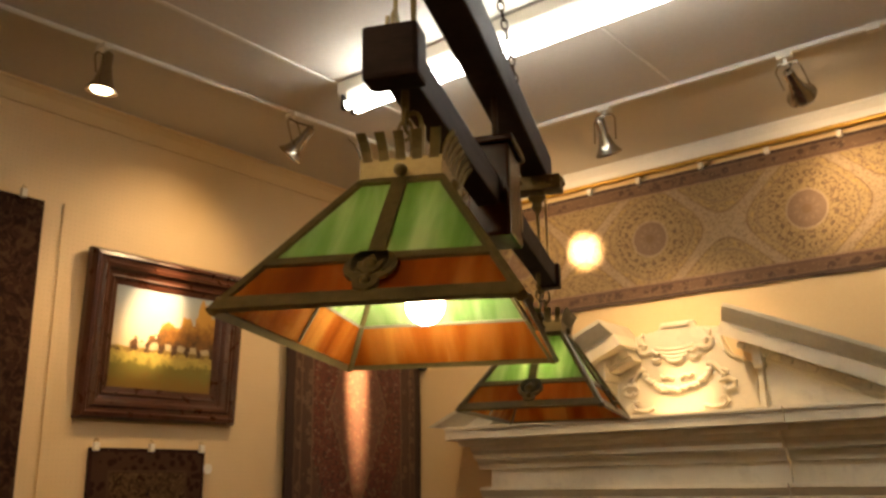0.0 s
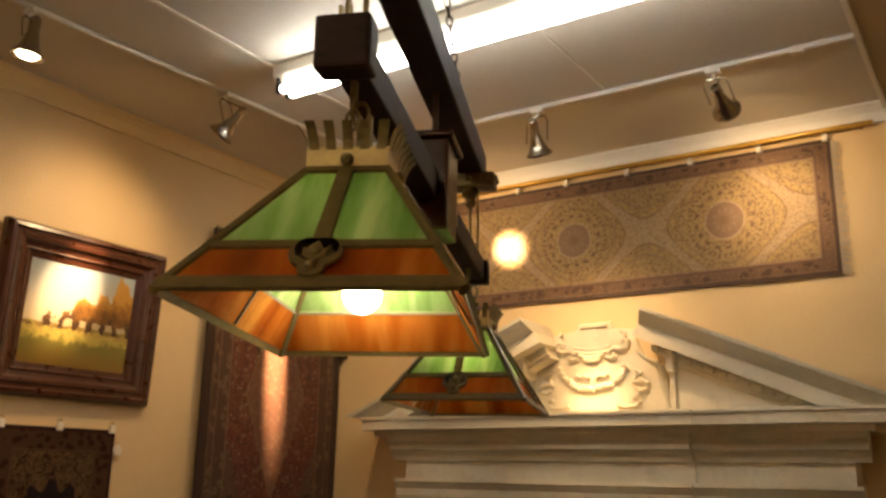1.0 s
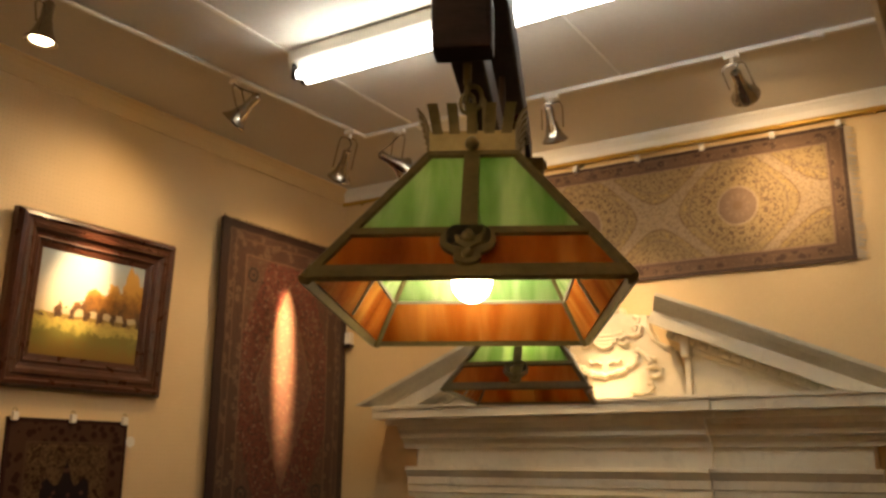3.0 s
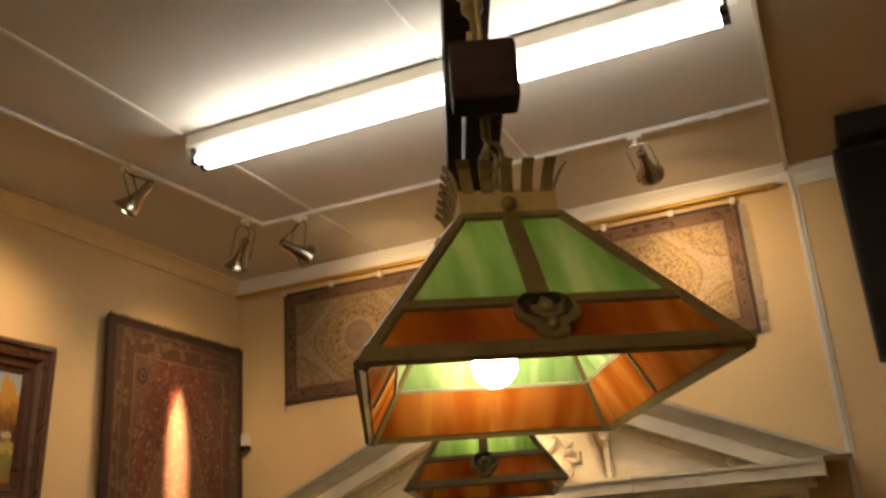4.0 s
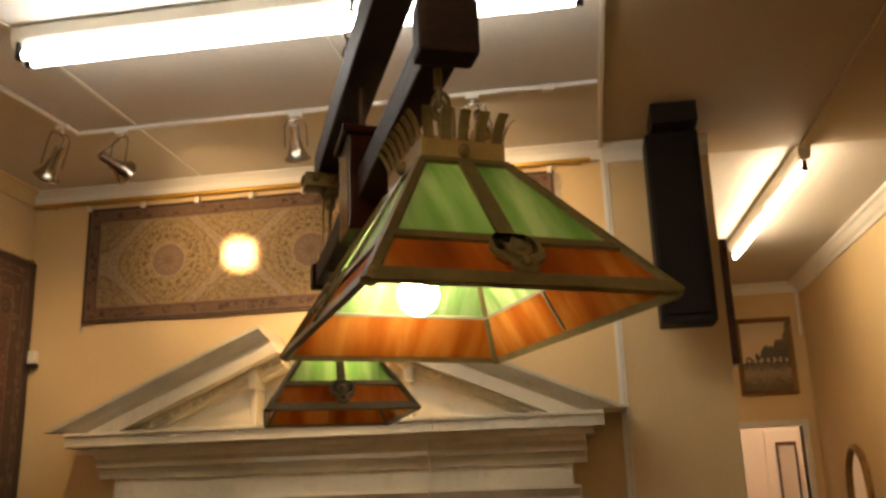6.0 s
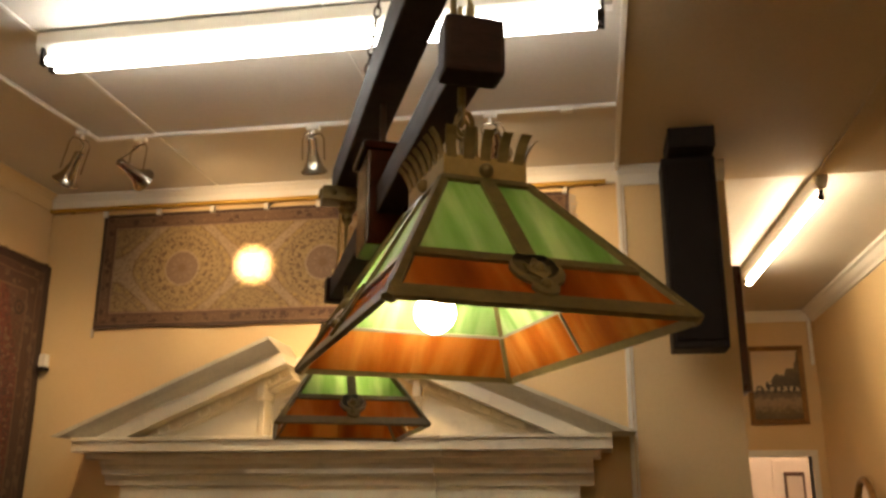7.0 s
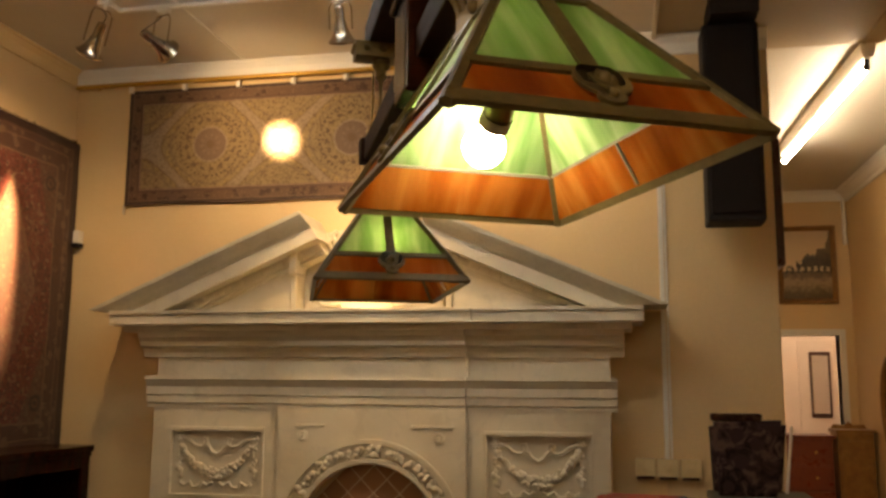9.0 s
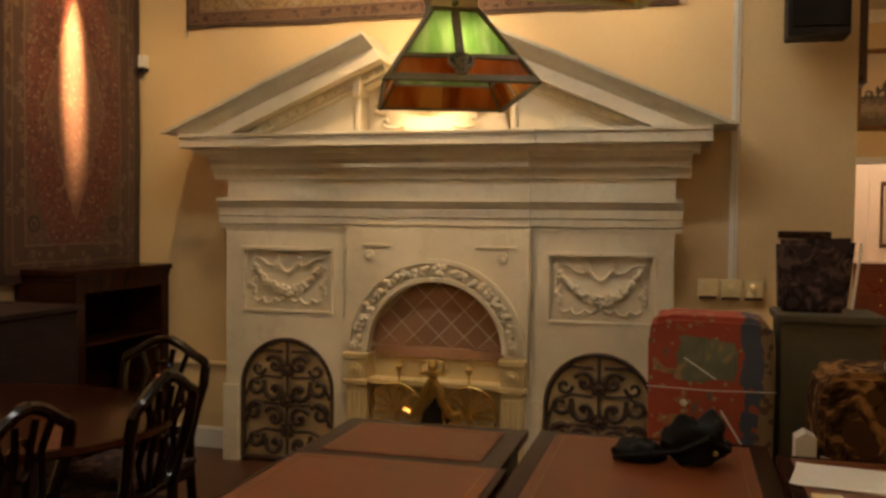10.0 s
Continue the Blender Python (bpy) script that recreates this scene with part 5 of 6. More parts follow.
# ---------------------------------------------------------------- rugs on the walls
def hanging(name, label, mat_, hu, hv, thick, m, waves=0.006, edge=None):
    """A rug hung on a wall: local x or y across, z up; slightly wavy, with real thickness. m sets its centre."""
    t = thing(name, label, "rug", at=m)
    bm = B()
    nu, nv = 48, 16
    grid = {}
    for i in range(nu + 1):
        for j in range(nv + 1):
            u, v = -hu + 2 * hu * i / nu, -hv + 2 * hv * j / nv
            w = waves * noise.noise((u * 3, v * 1.2, hu * 7)) + waves * 0.5 * noise.noise((u * 9, v * 5, 2))
            sag = 0.010 * noise.noise((u * 2.2, 0, 5)) if j in (0,) else 0
            for f, off in ((0, -thick / 2 - w), (1, thick / 2)):
                grid[i, j, f] = bm.verts.new((u, off, v + sag))
    for i in range(nu):
        for j in range(nv):
            for f in (0, 1):
                q = [grid[i, j, f], grid[i + 1, j, f], grid[i + 1, j + 1, f], grid[i, j + 1, f]]
                bm.faces.new(q if f == 0 else q[::-1])
    for i in range(nu):
        for j in (0, nv):
            bm.faces.new((grid[i, j, 0], grid[i, j, 1], grid[i + 1, j, 1], grid[i + 1, j, 0]))
    for j in range(nv):
        for i in (0, nu):
            bm.faces.new((grid[i, j, 0], grid[i, j + 1, 0], grid[i, j + 1, 1], grid[i, j, 1]))
    bmesh.ops.recalc_face_normals(bm, faces=bm.faces)
    return t, bm


def clip(x, y, z, turn, parent=None):
    t = thing("rug_clip", "small white metal clip holding a rug", "clip", "rug clips", at=pose(x, y, z, 0, 0, turn))
    bm = B(); box(bm, -0.014, 0.014, -0.022, 0.0, -0.026, 0.014, 0.004)
    part("jaw", bm, TAG, t, "white enamelled jaw")
    bm = B(); pipe(bm, [(0.010 * math.cos(a), -0.006, 0.020 + 0.012 * math.sin(a)) for a in [i * math.pi / 5 for i in range(10)]], 0.002, 5, True)
    part("ring", bm, CHROME, t, "", True)
    return t


t, bm = hanging("long_rug", "brown and gold silk runner with medallions, clipped under a rod", RUNNER, 1.5, 0.375, 0.008, pose(-2.21, 4.853, 3.020))
part("rug_face", bm, RUNNER, t, "", True)
random.seed(3)
bm = B()
for k in range(70):
    z = -0.36 + 0.72 * k / 69
    a, b = random.uniform(-.012, .012), random.uniform(.03, .055)
    rod(bm, (1.50, 0, z), (1.50 + b, -0.004 + a * .2, z - .012 + a), 0.004, 0.003, 5)
part("fringe", bm, FRINGE, t, "knotted cream cotton fringe")
bm = B(); box(bm, -1.51, -1.495, -0.006, 0.004, -0.43, -0.37, 0.002)
part("hem_tab", bm, FRINGE, t, "pale cloth tab")
for x in (-3.70, -3.33, -2.965, -2.603, -2.263, -1.86, -1.47, -1.078, -0.733):
    clip(x, 4.848, 3.405, 0)
rodt = thing("curtain_rod", "thin gilded rod carrying the long rug", "rod", at=pose(-2.25, 4.815, 3.432))
bm = B(); rod(bm, (-1.83, 0, 0), (1.76, 0, 0.0), 0.014, seg=14)
part("bar", bm, GOLDROD, rodt, "", True)
for x in (-1.7, 0, 1.7):
    bm = B(); box(bm, x - .008, x + .008, 0, 0.055, -.008, .008)
    part("bracket", bm, GOLDROD, rodt)


def across(name, label, mat_, y0, y1, z0, z1, x, thick, waves=0.006):
    """A rug on the left wall."""
    hu, hv = (y1 - y0) / 2, (z1 - z0) / 2
    t, bm = hanging(name, label, mat_, hu, hv, thick, pose(x, (y0 + y1) / 2, (z0 + z1) / 2), waves)
    bmesh.ops.transform(bm, matrix=Matrix.Rotation(radians(90), 4, "Z"), verts=bm.verts)
    part("rug_face", bm, mat_, t, "", True)
    return t


red = across("red_rug", "large dark red silk rug with brown borders hanging on the wall", REDPILE, 3.60, 4.835, 1.10, 3.05, -4.045, 0.02, 0.008)
bm = B()
random.seed(8)
for k in range(60):
    u = -0.60 + 1.2 * k / 59
    rod(bm, (0, u, 0.972), (0.004, u + random.uniform(-.006, .006), 0.985 + random.uniform(0, .012)), 0.006, 0.003, 5)
part("fringe", bm, BROWNPILE, red, "short frayed brown fringe")
prayer = across("prayer_rug", "small dark brown prayer rug with an arch, clipped to the wall", PRAYER, 2.385, 3.062, 0.70, 1.80, -4.088, 0.012, 0.004)
for y in (2.41, 2.72, 3.03):
    clip(-4.078, y, 1.81, 90)
bm = B(); lathe(bm, [(0.028, 0), (0.028, 0.002)], pose(-4.08, 3.085, 1.70, 0, 90, 0), 16)
tg = tagged(part("price_tag", bm, TAG), "round white paper tag beside the prayer rug", "tag")
dark = across("dark_rug", "tall dark brown carpet hanging on the wall", BROWNPILE, 0.6, 2.035, 0.7, 2.97, -4.085, 0.014, 0.006)
clip(-4.072, 1.92, 2.985, 90); clip(-4.072, 1.3, 2.985, 90)
bm = B(); box(bm, XL, XL + 0.012, 2.14, 2.165, 0.3, 2.985, 0.003)
structure("trim_board_batten", bm, PEGBOARD, "cream batten on the display board", "trim")


# ---------------------------------------------------------------- pictures
def picture(name, label, hu, hv, border, depth, canvas, wood, m, group=""):
    """A framed painting facing -y in its own axes."""
    t = thing(name, label, "painting", group, at=m)
    prof = [(0, 0), (0, -0.55), (0.10, -0.95), (0.20, -1.0), (0.26, -0.80), (0.36, -0.78), (0.42, -0.90), (0.52, -0.86), (0.62, -0.60), (0.72, -0.52), (0.78, -0.58), (0.86, -0.40), (1.0, -0.30), (1.0, 0)]
    cs = [(-hu, -hv), (hu, -hv), (hu, hv), (-hu, hv)]
    names = ("frame_bottom", "frame_side", "frame_top", "frame_side")
    for k in range(4):
        bm = B()
        rows = []
        for c in (cs[k], cs[(k + 1) % 4]):
            sx, sz = (1 if c[0] < 0 else -1), (1 if c[1] < 0 else -1)
            rows.append([bm.verts.new((c[0] + sx * a * border, d * depth, c[1] + sz * a * border)) for a, d in prof])
        n = len(prof)
        for i in range(n):
            bm.faces.new((rows[0][i], rows[0][(i + 1) % n], rows[1][(i + 1) % n], rows[1][i]))
        bmesh.ops.recalc_face_normals(bm, faces=bm.faces)
        part(names[k], bm, wood, t)
    bm = B(); box(bm, -hu + border - 0.004, hu - border + 0.004, -depth * 0.25, -depth * 0.1, -hv + border - 0.004, hv - border + 0.004)
    part("canvas", bm, canvas, t, "oil painted canvas")
    return t


picture("landscape_painting", "autumn landscape in oils in a broad stepped red-brown wooden frame", 0.478, 0.425, 0.165, 0.075, PICTURE_X, FRAMEWOOD, pose(-4.096, 2.763, 2.362, 0, 0, 90) @ pose(0, 0, 0, 3, 0, 0))
picture("river_painting", "brown river landscape in a gilded frame above a doorway", 0.285, 0.40, 0.05, 0.05, RIVER, GILT, pose(1.245, 9.415, 2.78))
pf = picture("side_picture", "dark framed picture on the end of the pier", 0.20, 0.36, 0.05, 0.05, BROWNPILE, FRAMEWOOD, pose(PIER + 0.004, 5.10, 2.55, 0, 0, 90))

# ---------------------------------------------------------------- loudspeaker and small wall things
sp = thing("loudspeaker", "tall black column loudspeaker hung high on the pier", "loudspeaker", at=pose(-0.055, 4.62, 0, 0, 0, 0))
bm = B(); box(bm, -0.145, 0.138, -0.20, 0.0, 2.36, 3.405, 0.012)
part("cabinet", bm, BLACK, sp)
bm = B(); box(bm, -0.125, 0.118, -0.214, -0.20, 2.40, 3.37, 0.01)
part("grille_cloth", bm, CLOTH, sp, "black speaker cloth")
bm = B(); box(bm, -0.112, 0.128, -0.34, -0.02, 3.405, CEIL - 0.031, 0.006)
part("ceiling_bracket", bm, BLACK, sp)
bm = B(); box(bm, -0.05, 0.05, 0.0, 0.22, 2.7, 3.1, 0.006)
part("wall_bracket", bm, BLACK, sp)
for k, x in enumerate((-0.533, -0.417, -0.30)):
    o = thing("wall_socket", "ivory plastic wall box under the conduit", "socket", "wall boxes", at=pose(x, YB - (0.0 if x < -0.42 else 0.03), 1.11))
    bm = B(); box(bm, -0.052, 0.052, -0.045, 0, -0.047, 0.045, 0.006)
    part("box_body", bm, IVORY, o)
    bm = B(); lathe(bm, [(0.022, 0), (0.022, .006), (.016, .009)], pose(0, -0.045, 0, 90), 16)
    part("box_dial", bm, IVORY, o, "", True)
    bm = B(); box(bm, -0.045, 0.045, -0.04, 0, -0.062, -0.047, 0.003)
    part("box_lip", bm, FRAMEWOOD, o, "dark brown lower lip")
o = thing("wall_sensor", "small white box on the back wall", "sensor", at=pose(-4.03, YB, 2.43))
bm = B(); box(bm, -0.03, 0.035, -0.05, 0, -0.02, 0.06, 0.006)
part("case", bm, TAG, o)
bm = B(); box(bm, -0.03, 0.04, -0.06, 0, -0.045, -0.022, 0.004)
part("shelf", bm, BLACK, o)


# ---------------------------------------------------------------- furniture
def table(name, label, x0, x1, y0, y1, top, inset, legs=True, group=""):
    t = thing(name, label, "table", group, at=pose((x0 + x1) / 2, (y0 + y1) / 2, 0))
    hx, hy = (x1 - x0) / 2, (y1 - y0) / 2
    bm = B(); box(bm, -hx, hx, -hy, hy, top - 0.03, top, 0.008)
    part("tabletop", bm, MAHOGANY, t, "polished mahogany edge")
    if inset:
        bm = B(); box(bm, -hx + inset, hx - inset, -hy + inset, hy - inset, top, top + 0.003)
        part("leather_inset", bm, LEATHER, t, "red-brown tooled leather")
        bm = B()
        g = inset + 0.03
        for a, b, c, d in ((-hx + g, hx - g, -hy + g, -hy + g + .004), (-hx + g, hx - g, hy - g - .004, hy - g), (-hx + g, -hx + g + .004, -hy + g, hy - g), (hx - g - .004, hx - g, -hy + g, hy - g)):
            box(bm, a, b, c, d, top + 0.003, top + 0.0045)
        part("gilt_line", bm, GILT, t, "thin gilt tooled line")
    bm = B(); box(bm, -hx + .03, hx - .03, -hy + .03, hy - .03, top - 0.13, top - 0.03, 0.004)
    part("apron", bm, MAHOGANY, t)
    for sx in (-1, 1):
        for sy in (-1, 1):
            bm = B(); lathe(bm, [(.026, top - .13), (.03, top - .2), (.02, top - .23), (.028, top - .27), (.022, .2), (.016, .06), (.02, .03), (.014, 0)], pose(sx * (hx - .06), sy * (hy - .06), 0), 14)
            part("leg", bm, MAHOGANY, t, "", True)
    return t


table("writing_table", "mahogany writing table with a red-brown leather top", -1.78, -1.13, 1.30, 2.27, 0.77, 0.022)
table("writing_table", "mahogany writing table with a leather top behind another", -1.80, -1.16, 2.29, 2.80, 0.755, 0.07)
table("desk", "long mahogany desk with a red-brown leather top", -1.12, -0.40, 1.30, 2.80, 0.76, 0.06)
table("side_table", "mahogany table carrying papers", -0.385, 0.45, 1.5, 2.72, 0.755, 0.04)

dining = thing("dining_table", "oval dark mahogany dining table", "table", at=pose(-3.05, 2.38, 0, 0, 0, 0))
bm = B(); lathe(bm, [(0.70, 0.735), (0.72, 0.745), (0.715, 0.765), (0.70, 0.77)], Matrix.Diagonal((1.0, 0.80, 1, 1)), 40)
part("tabletop", bm, MAHOGANY, dining, "", True)
bm = B(); lathe(bm, [(0.10, 0.735), (0.05, 0.65), (0.075, 0.5), (0.05, 0.35), (0.07, 0.25), (0.06, 0.2)], None, 18)
part("pedestal", bm, MAHOGANY, dining, "", True)
for k in range(4):
    a = k * math.pi / 2 + 0.4
    bm = B(); pipe(bm, [(r * math.cos(a), r * math.sin(a), z) for r, z in ((0.04, .26), (0.15, .24), (0.28, .12), (0.4, .025))], 0.025, 8)
    part("foot", bm, MAHOGANY, dining, "", True)


def chair(m):
    """A shield-back chair; its back faces -y in its own axes."""
    t = thing("dining_chair", "dark polished mahogany shield-back dining chair", "chair", "chairs round the dining table", at=m @ Matrix.Scale(0.93, 4))
    bm = B(); prism(bm, [(-.21, .44), (.21, .44), (.23, .455), (.225, .475), (-.225, .475), (-.23, .455)], -.19, .24)
    part("seat", bm, SEATPILE, t, "dark upholstered drop-in seat")
    bm = B(); box(bm, -.215, .215, -.2, .235, .385, .445, .006)
    part("seat_rail", bm, CHAIRWOOD, t)
    for s in (-1, 1):
        bm = B(); pipe(bm, [(s * .205, .21, .39), (s * .2, .215, .2), (s * .195, .22, 0)], .02, 8)
        part("front_leg", bm, CHAIRWOOD, t, "", True)
        bm = B(); pipe(bm, [(s * .19, -.26, 0), (s * .19, -.22, .2), (s * .19, -.195, .42), (s * .185, -.20, .56), (s * .20, -.225, .68), (s * .225, -.25, .80), (s * .225, -.265, .88)], .022, 8)
        part("back_post", bm, CHAIRWOOD, t, "", True)
        bm = B(); pipe(bm, [(s * .225, -.265, .88), (s * .215, -.267, .905), (s * .17, -.268, .925), (s * .10, -.27, .965), (s * .04, -.272, .99), (0, -.272, .995)], .022, 8)
        part("crest_rail", bm, CHAIRWOOD, t, "", True)
        bm = B(); pipe(bm, [(s * .20, -.225, .68), (s * .15, -.215, .60), (s * .07, -.208, .565), (0, -.207, .56)], .018, 8)
        part("shield_rail", bm, CHAIRWOOD, t, "", True)
        for w in (.035, .10):
            bm = B(); pipe(bm, [(s * w * .5, -.208, .565), (s * w * 1.3, -.23, .70), (s * w * .9, -.255, .84), (s * w * 1.35, -.268, .95)], .013, 6)
            part("splat_bar", bm, CHAIRWOOD, t, "", True)
    bm = B(); pipe(bm, [(.05 * math.cos(a), -.25, .83 + .06 * math.sin(a)) for a in [i * math.pi / 8 for i in range(16)]], .012, 6, True)
    part("splat_ring", bm, CHAIRWOOD, t, "", True)
    return t


c1 = chair(pose(-2.68, 1.90, 0, 0, 0, 94))
copy_thing(c1, pose(-2.60, 2.467, 0, 0, 0, 95))
copy_thing(c1, pose(-2.87, 3.02, 0, 0, 0, 176))

bk = thing("bookcase", "low open dark mahogany bookcase against the wall", "bookcase", at=pose(-3.90, 4.22, 0))
for y in (-0.42, 0.42):
    bm = B(); box(bm, -0.185, 0.19, y - 0.014, y + 0.014, 0.0, 1.14, 0.003)
    part("side_panel", bm, MAHOGANY, bk)
bm = B(); box(bm, -0.20, 0.205, -0.45, 0.45, 1.14, 1.175, 0.006); box(bm, -0.19, 0.197, -0.44, 0.44, 1.11, 1.14, 0.006)
part("top", bm, MAHOGANY, bk)
bm = B(); box(bm, -0.185, -0.17, -0.405, 0.405, 0.08, 1.11)
part("back_panel", bm, MAHOGANY, bk)
for z in (0.08, 0.42, 0.76):
    bm = B(); box(bm, -0.17, 0.18, -0.405, 0.405, z, z + 0.02, 0.002)
    part("shelf", bm, MAHOGANY, bk)
bm = B(); box(bm, 0.175, 0.193, -0.43, 0.43, 0, 0.08, 0.003); box(bm, 0.175, 0.193, -0.43, -0.36, .08, 1.11, 0.003); box(bm, 0.175, 0.193, 0.36, 0.43, .08, 1.11, 0.003); box(bm, 0.175, 0.193, -0.36, 0.36, 1.05, 1.11, .003)
part("face_frame", bm, MAHOGANY, bk)
ch2 = thing("low_chest", "low black lacquered chest beside the bookcase", "chest", at=pose(-3.86, 3.32, 0))
bm = B(); box(bm, -0.22, 0.22, -0.40, 0.40, 0.06, 0.98, 0.01)
part("body", bm, DARKWOOD, ch2)
bm = B(); box(bm, -0.235, 0.235, -0.42, 0.42, 0.98, 1.01, 0.006)
part("lid", bm, DARKWOOD, ch2)
for sx in (-1, 1):
    for sy in (-1, 1):
        bm = B(); box(bm, sx * .19 - .02, sx * .19 + .02, sy * .37 - .02, sy * .37 + .02, 0, .06, .003)
        part("foot", bm, DARKWOOD, ch2)


# ---------------------------------------------------------------- folded carpets and stacked goods
def bundle(name, label, mat_, x, y, z, w, d, h, layers, turn=0):
    """A carpet folded over itself several times."""
    t = thing(name, label, "folded rug", at=pose(x, y, z, 0, 0, turn))
    lh = h / layers
    for k in range(layers):
        bm = B()
        jx = random.uniform(-.01, .01)
        n = 8
        prof = arc(0, 0, lh * 0.49, 90, 270, n)
        out = [(-w / 2 + lh / 2 + px, lh / 2 + pz) for px, pz in prof] + [(w / 2 - lh / 2 - px, lh / 2 - pz) for px, pz in prof]
        prism(bm, [(a + jx, b + k * lh) for a, b in out], -d / 2, d / 2)
        part("fold", bm, mat_, t, "", True)
    return t


random.seed(21)
fr = thing("folded_carpet", "thick red, blue and olive carpet folded on end", "folded rug", at=pose(-0.555, 3.62, 0.55))
bm = B(); prism(bm, [(-.235, -.55), (.235, -.55), (.24, .45), (.225, .515), (.17, .54), (-.17, .545), (-.225, .52), (-.24, .46)], -.16, .16)
bmesh.ops.bevel(bm, geom=bm.edges[:], offset=0.02, segments=2, affect="EDGES")
part("outer_fold", bm, FOLDED, fr, "", True)
bm = B(); pipe(bm, [(-.245, -.165, .26), (0, -.172, .255), (.245, -.165, .26)], .0018, 5); pipe(bm, [(.04, -.172, .18), (.12, -.172, .05)], .004, 5); pipe(bm, [(-.10, -.172, .38), (.02, -.172, .30)], .003, 5)
part("string", bm, TAG, fr, "pale tying string", True)
bm = B(); lathe(bm, [(0.014, 0), (.014, .003), (.006, .005)], pose(-.10, -.160, .20, 90), 8)
part("flower_motif", bm, TAG, fr)

ol = thing("covered_box", "tall box covered with olive cloth", "box", at=pose(-0.11, 3.72, 0))
bm = B(); box(bm, -.18, .19, -.16, .16, 0, 1.07, .015)
part("cloth_sides", bm, OLIVE, ol)
bm = B(); box(bm, -.195, .205, -.175, .175, 1.07, 1.105, .01)
part("cloth_top", bm, OLIVE, ol)
st = thing("tapestry_cushion", "dark patterned tapestry cushion standing on a covered box", "cushion", at=pose(-0.155, 3.70, 1.105))
bm = B(); prism(bm, [(-.135, 0), (.12, 0), (.15, .30), (-.145, .29)], -.05, .05)
bmesh.ops.bevel(bm, geom=bm.edges[:], offset=0.018, segments=2, affect="EDGES")
part("pad", bm, SEATPILE, st, "", True)
bm = B(); pipe(bm, [(.135, -.06, .02), (.165, -.06, .28)], .006, 6)
part("welt", bm, TAG, st, "pale worn welt", True)
bm = B(); box(bm, -.135, .06, -.03, .06, .295, .325, .008)
part("rolled_edge", bm, BROWNPILE, st)
tz = thing("wrapped_bundle", "dark brown patterned bundle wrapped in clear film", "bundle", at=pose(0.02, 3.0, 0))
bm = B(); prism(bm, [(-.26, 0), (.26, 0), (.265, .86), (.24, .985), (.2, 1.005), (-.2, .995), (-.245, .97), (-.265, .88)], -.16, .16)
bmesh.ops.bevel(bm, geom=bm.edges[:], offset=0.02, segments=2, affect="EDGES")
part("bundle_body", bm, TORTOISE, tz, "", True)
bm = B(); box(bm, -.06, .10, -.178, -.05, .998, 1.022, .006)
part("film_fold", bm, CLEAR, tz, "shiny crumpled clear film")
bm = B(); pipe(bm, [(-.26, -.17, .73), (-.05, -.178, .69), (.1, -.178, .72), (.26, -.17, .68)], .003, 5)
part("string", bm, CLEAR, tz, "", True)
wb = thing("white_box", "crumpled white paper parcel", "parcel", at=pose(-0.262, 2.92, 0))
bm = B(); prism(bm, [(-.05, 0), (.05, 0), (.05, .76), (-.015, .79), (-.045, .77)], -.04, .04)
part("paper_wrap", bm, TAG, wb)

# black bag on the desk
bag = thing("black_bag", "slouching black leather bag on the desk", "bag", at=pose(-0.65, 2.52, 0.763))
bm = B()
vs = ball(bm, (0.03, 0, 0.055), 0.1, 0.95, 0.8, 0.80, 32)
for v in vs:
    v.co += v.co.normalized() * (0.045 * noise.noise(v.co * 14) + 0.015 * noise.noise(v.co * 45))
    v.co.z = max(v.co.z, 0.0)
part("body", bm, BLACKLEATHER, bag, "", True)
bm = B()
vs = ball(bm, (-0.13, -0.02, 0.022), 0.075, 1.0, 0.8, 0.5, 28)
for v in vs:
    v.co += v.co.normalized() * (0.035 * noise.noise(v.co * 17) + 0.012 * noise.noise(v.co * 50))
    v.co.z = max(v.co.z, 0.0)
part("flap", bm, BLACKLEATHER, bag, "", True)
bm = B(); pipe(bm, [(-.2, -.05, .01), (-.15, -.1, .03), (-.02, -.09, .05), (.06, -.08, .09), (.12, -.04, .05)], .009, 6)
part("strap", bm, BLACKLEATHER, bag, "", True)
bm = B(); pipe(bm, [(.08 + .005 * math.cos(a), -.085, .05 + .005 * math.sin(a)) for a in [i * math.pi / 5 for i in range(10)]], .003, 5, True)
part("buckle", bm, BRASS, bag, "", True)
pp = thing("paper_stack", "white sheets of paper on the table", "paper", at=pose(-0.16, 2.47, 0.759, 0, 0, -12))
for k in range(3):
    bm = B(); box(bm, -.20, .20, -.12, .12, .0015 * k, .0015 * k + .0012)
    ob = part("sheet", bm, TAG, pp)
    ob.matrix_basis = pose(.004 * k, 0, 0, 0, 0, 3 * k)
cd = thing("card_box", "small ivory card box on the table", "box", at=pose(-0.31, 2.20, 0.759, 0, 0, 5))
bm = B(); box(bm, -.035, .035, -.025, .025, 0, .022, .003)
part("carton", bm, IVORY, cd)
bm = B(); box(bm, -.036, .036, -.026, .026, .022, .028, .002)
part("lid", bm, IVORY, cd)

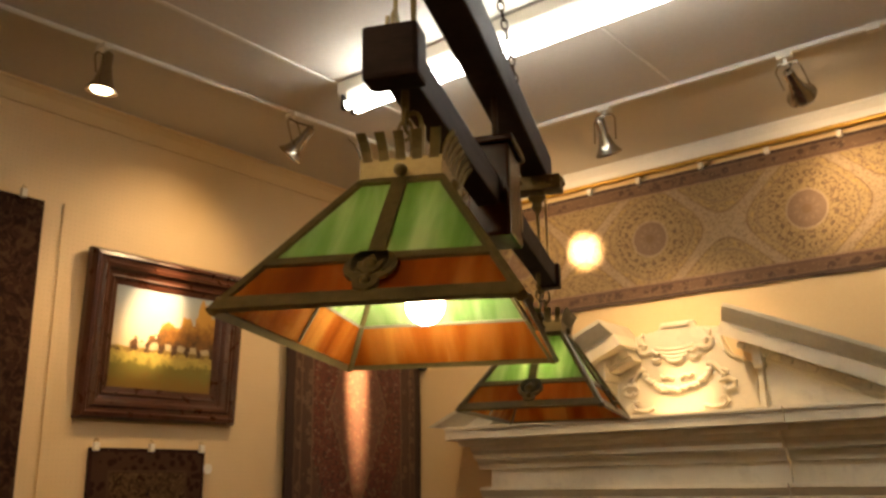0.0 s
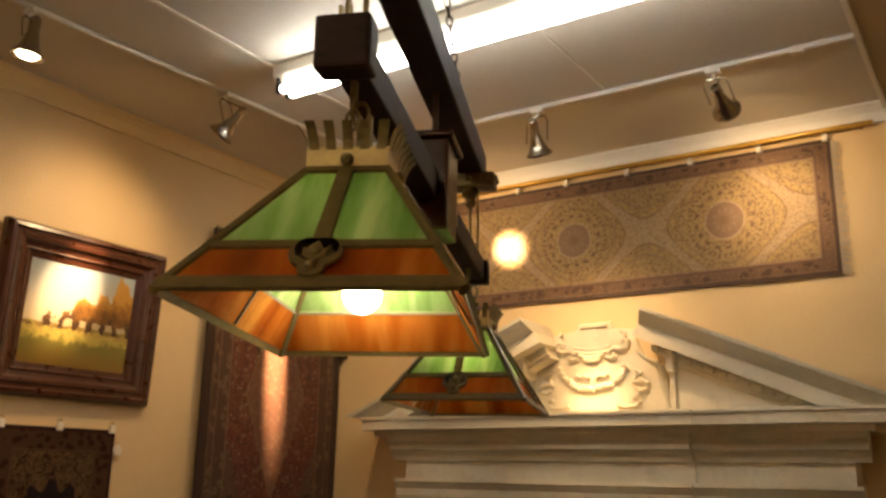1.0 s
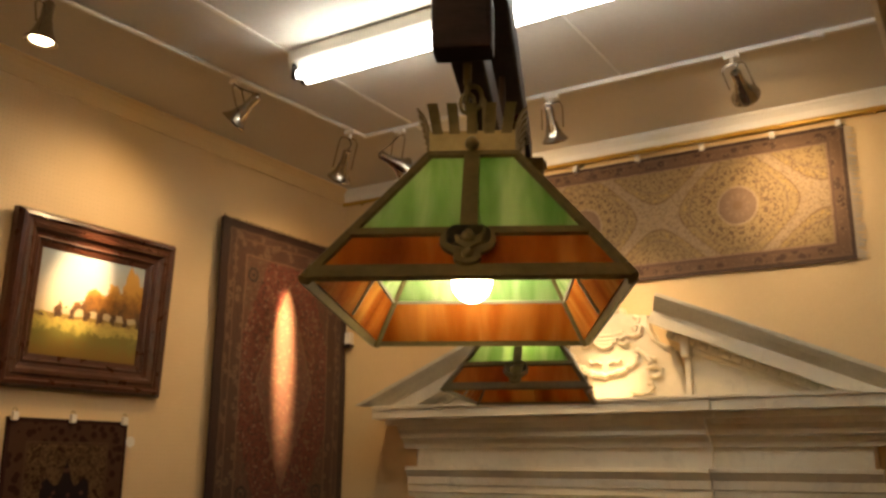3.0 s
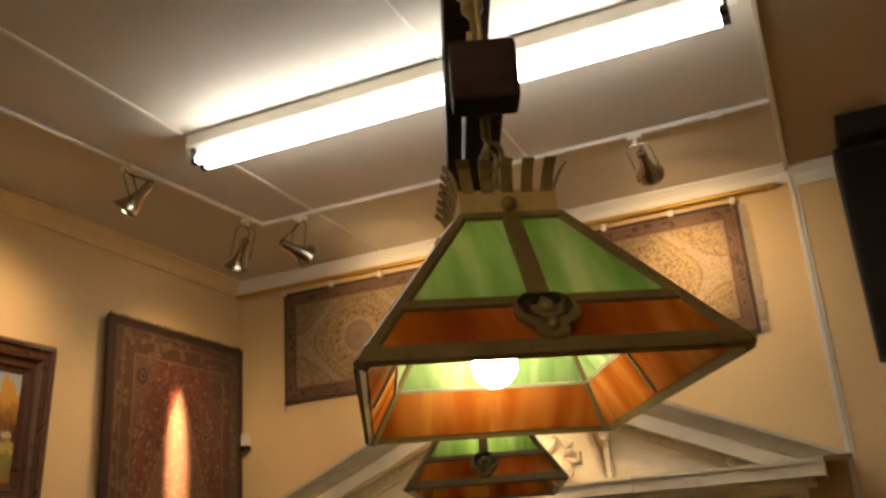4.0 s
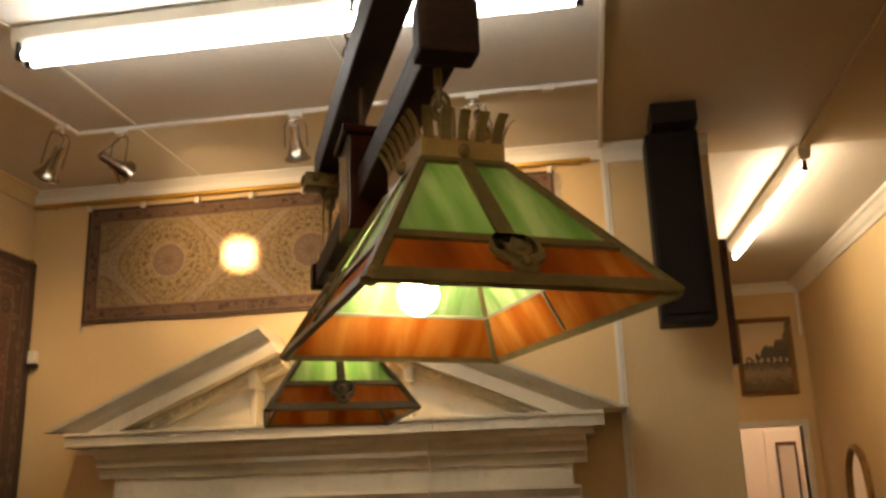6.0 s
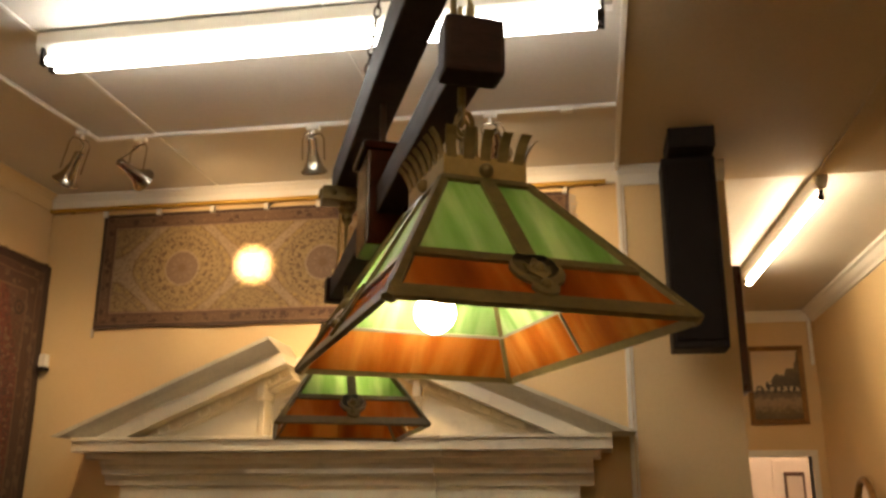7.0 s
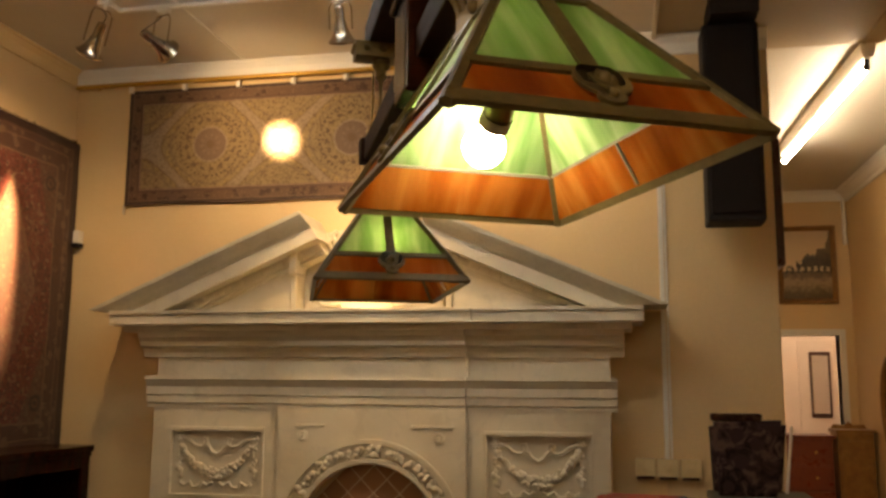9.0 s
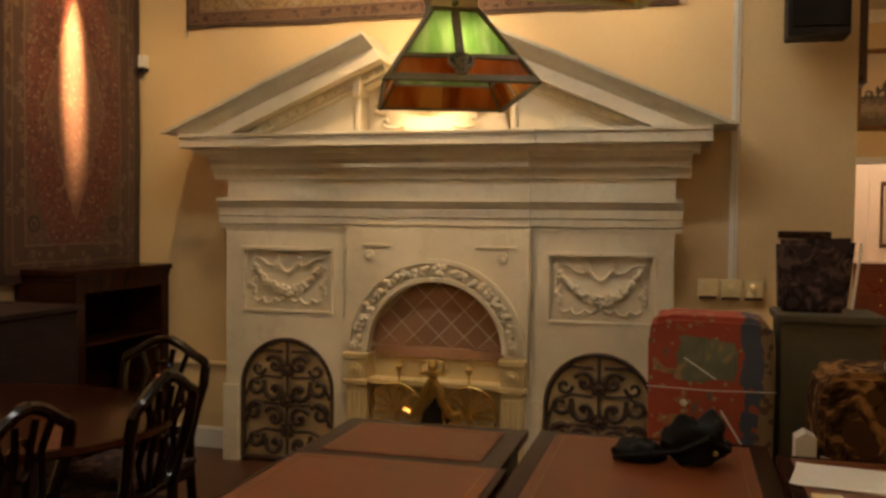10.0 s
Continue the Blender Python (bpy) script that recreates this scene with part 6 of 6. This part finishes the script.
# ---------------------------------------------------------------- the passage and the room beyond
cb = thing("pine_cabinet", "small reddish wooden cabinet with a carved top in the passage", "cabinet", at=pose(1.46, 8.95, 0))
bm = B(); box(bm, -.15, .17, -.15, .15, 0, 1.12, .006)
part("body", bm, GILT, cb)
bm = B(); box(bm, -.165, .185, -.165, .16, 1.12, 1.15, .005)
part("top", bm, GILT, cb)
bm = B(); prism(bm, [(-.15, 1.15), (.17, 1.15), (.15, 1.19), (.05, 1.185), (.01, 1.215), (-.03, 1.185), (-.13, 1.19)], .10, .13)
part("crest", bm, GILT, cb)
bm = B(); box(bm, -.12, .14, -.165, -.15, .1, 1.05, .006)
part("door", bm, GILT, cb)
dr = thing("mahogany_chest", "reddish mahogany chest of drawers in the passage", "chest of drawers", at=pose(0.95, 9.1, 0))
bm = B(); box(bm, -.26, .34, -.2, .2, .08, 1.06, .006)
part("carcass", bm, REDWOOD, dr)
bm = B(); box(bm, -.28, .36, -.22, .21, 1.06, 1.09, .005)
part("top", bm, REDWOOD, dr)
for k in range(4):
    bm = B(); box(bm, -.235, .315, -.215, -.2, .12 + k * .235, .335 + k * .235, .005)
    d = part("drawer", bm, REDWOOD, dr)
    bm = B(); ball(bm, (-.1, -.222, .228 + k * .235), .012, seg=8); ball(bm, (.18, -.222, .228 + k * .235), .012, seg=8)
    part("knobs", bm, BRASS, d, "", True)
for sx in (-.23, .31):
    bm = B(); box(bm, sx - .025, sx + .025, -.19, .19, 0, .08, .004)
    part("foot", bm, REDWOOD, dr)


def oval_mirror(name, label, rx, rz, m):
    t = thing(name, label, "mirror", at=m)
    bm = B(); pipe(bm, [(rx * math.cos(a), -.02, rz * math.sin(a)) for a in [i * math.pi / 16 for i in range(32)]], .03, 8, True)
    part("mirror_frame", bm, GILT, t, "carved gilt frame", True)
    bm = B(); lathe(bm, [(1, 0), (1, .008)], pose(0, -.01, 0, 90) @ Matrix.Diagonal((rx, rz, 1, 1)), 32)
    part("mirror_plate", bm, MIRROR, t)
    return t


oval_mirror("oval_mirror", "oval mirror in a wooden frame in the room beyond", .24, .36, pose(1.08, YEND - 0.004, 1.60))
oval_mirror("gilt_mirror", "arched gilt mirror on the passage wall", .30, .42, pose(XR - 0.004, 8.15, 1.38, 0, 0, -90))
pl = thing("tall_glass", "narrow dark pier glass with a white frame in the room beyond", "mirror", at=pose(1.88, YEND - 0.004, 0))
bm = B(); box(bm, -.24, .24, -.03, 0, .2, 2.15, .006)
part("white_frame", bm, PINK, pl)
bm = B(); box(bm, -.11, .15, -.05, -.03, 1.15, 2.0, .012)
part("dark_panel", bm, FRAMEWOOD, pl)
bm = B(); box(bm, -.08, .12, -.055, -.05, 1.2, 1.95, .004)
part("mirror_plate", bm, MIRROR, pl)

# ---------------------------------------------------------------- pieces: lunette tiles
HALF = 0.074
me = None
for i in range(-8, 9):
    for j in range(0, 9):
        x, z = i * HALF, j * HALF
        if (i + j) % 2 or math.hypot(abs(x), z) > 0.385:
            continue
        if j == 0:
            bm = B(); g = HALF - 0.005
            prism(bm, [(-g, 0.008), (g, 0.008), (0, g)], -0.0025, 0)
            ob = part("tile", bm, TERRACOTTA_VAR, back)
        elif me is None:
            bm = B(); g = HALF - 0.005
            prism(bm, [(0, -g), (g, 0), (0, g), (-g, 0)], -0.0025, 0)
            ob = part("tile", bm, TERRACOTTA_VAR, back)
            me = ob.data
        else:
            ob = new("tile", me)
            ob.parent = back
        ob.matrix_basis = pose(AX + x, YC + 0.10, AS + z)
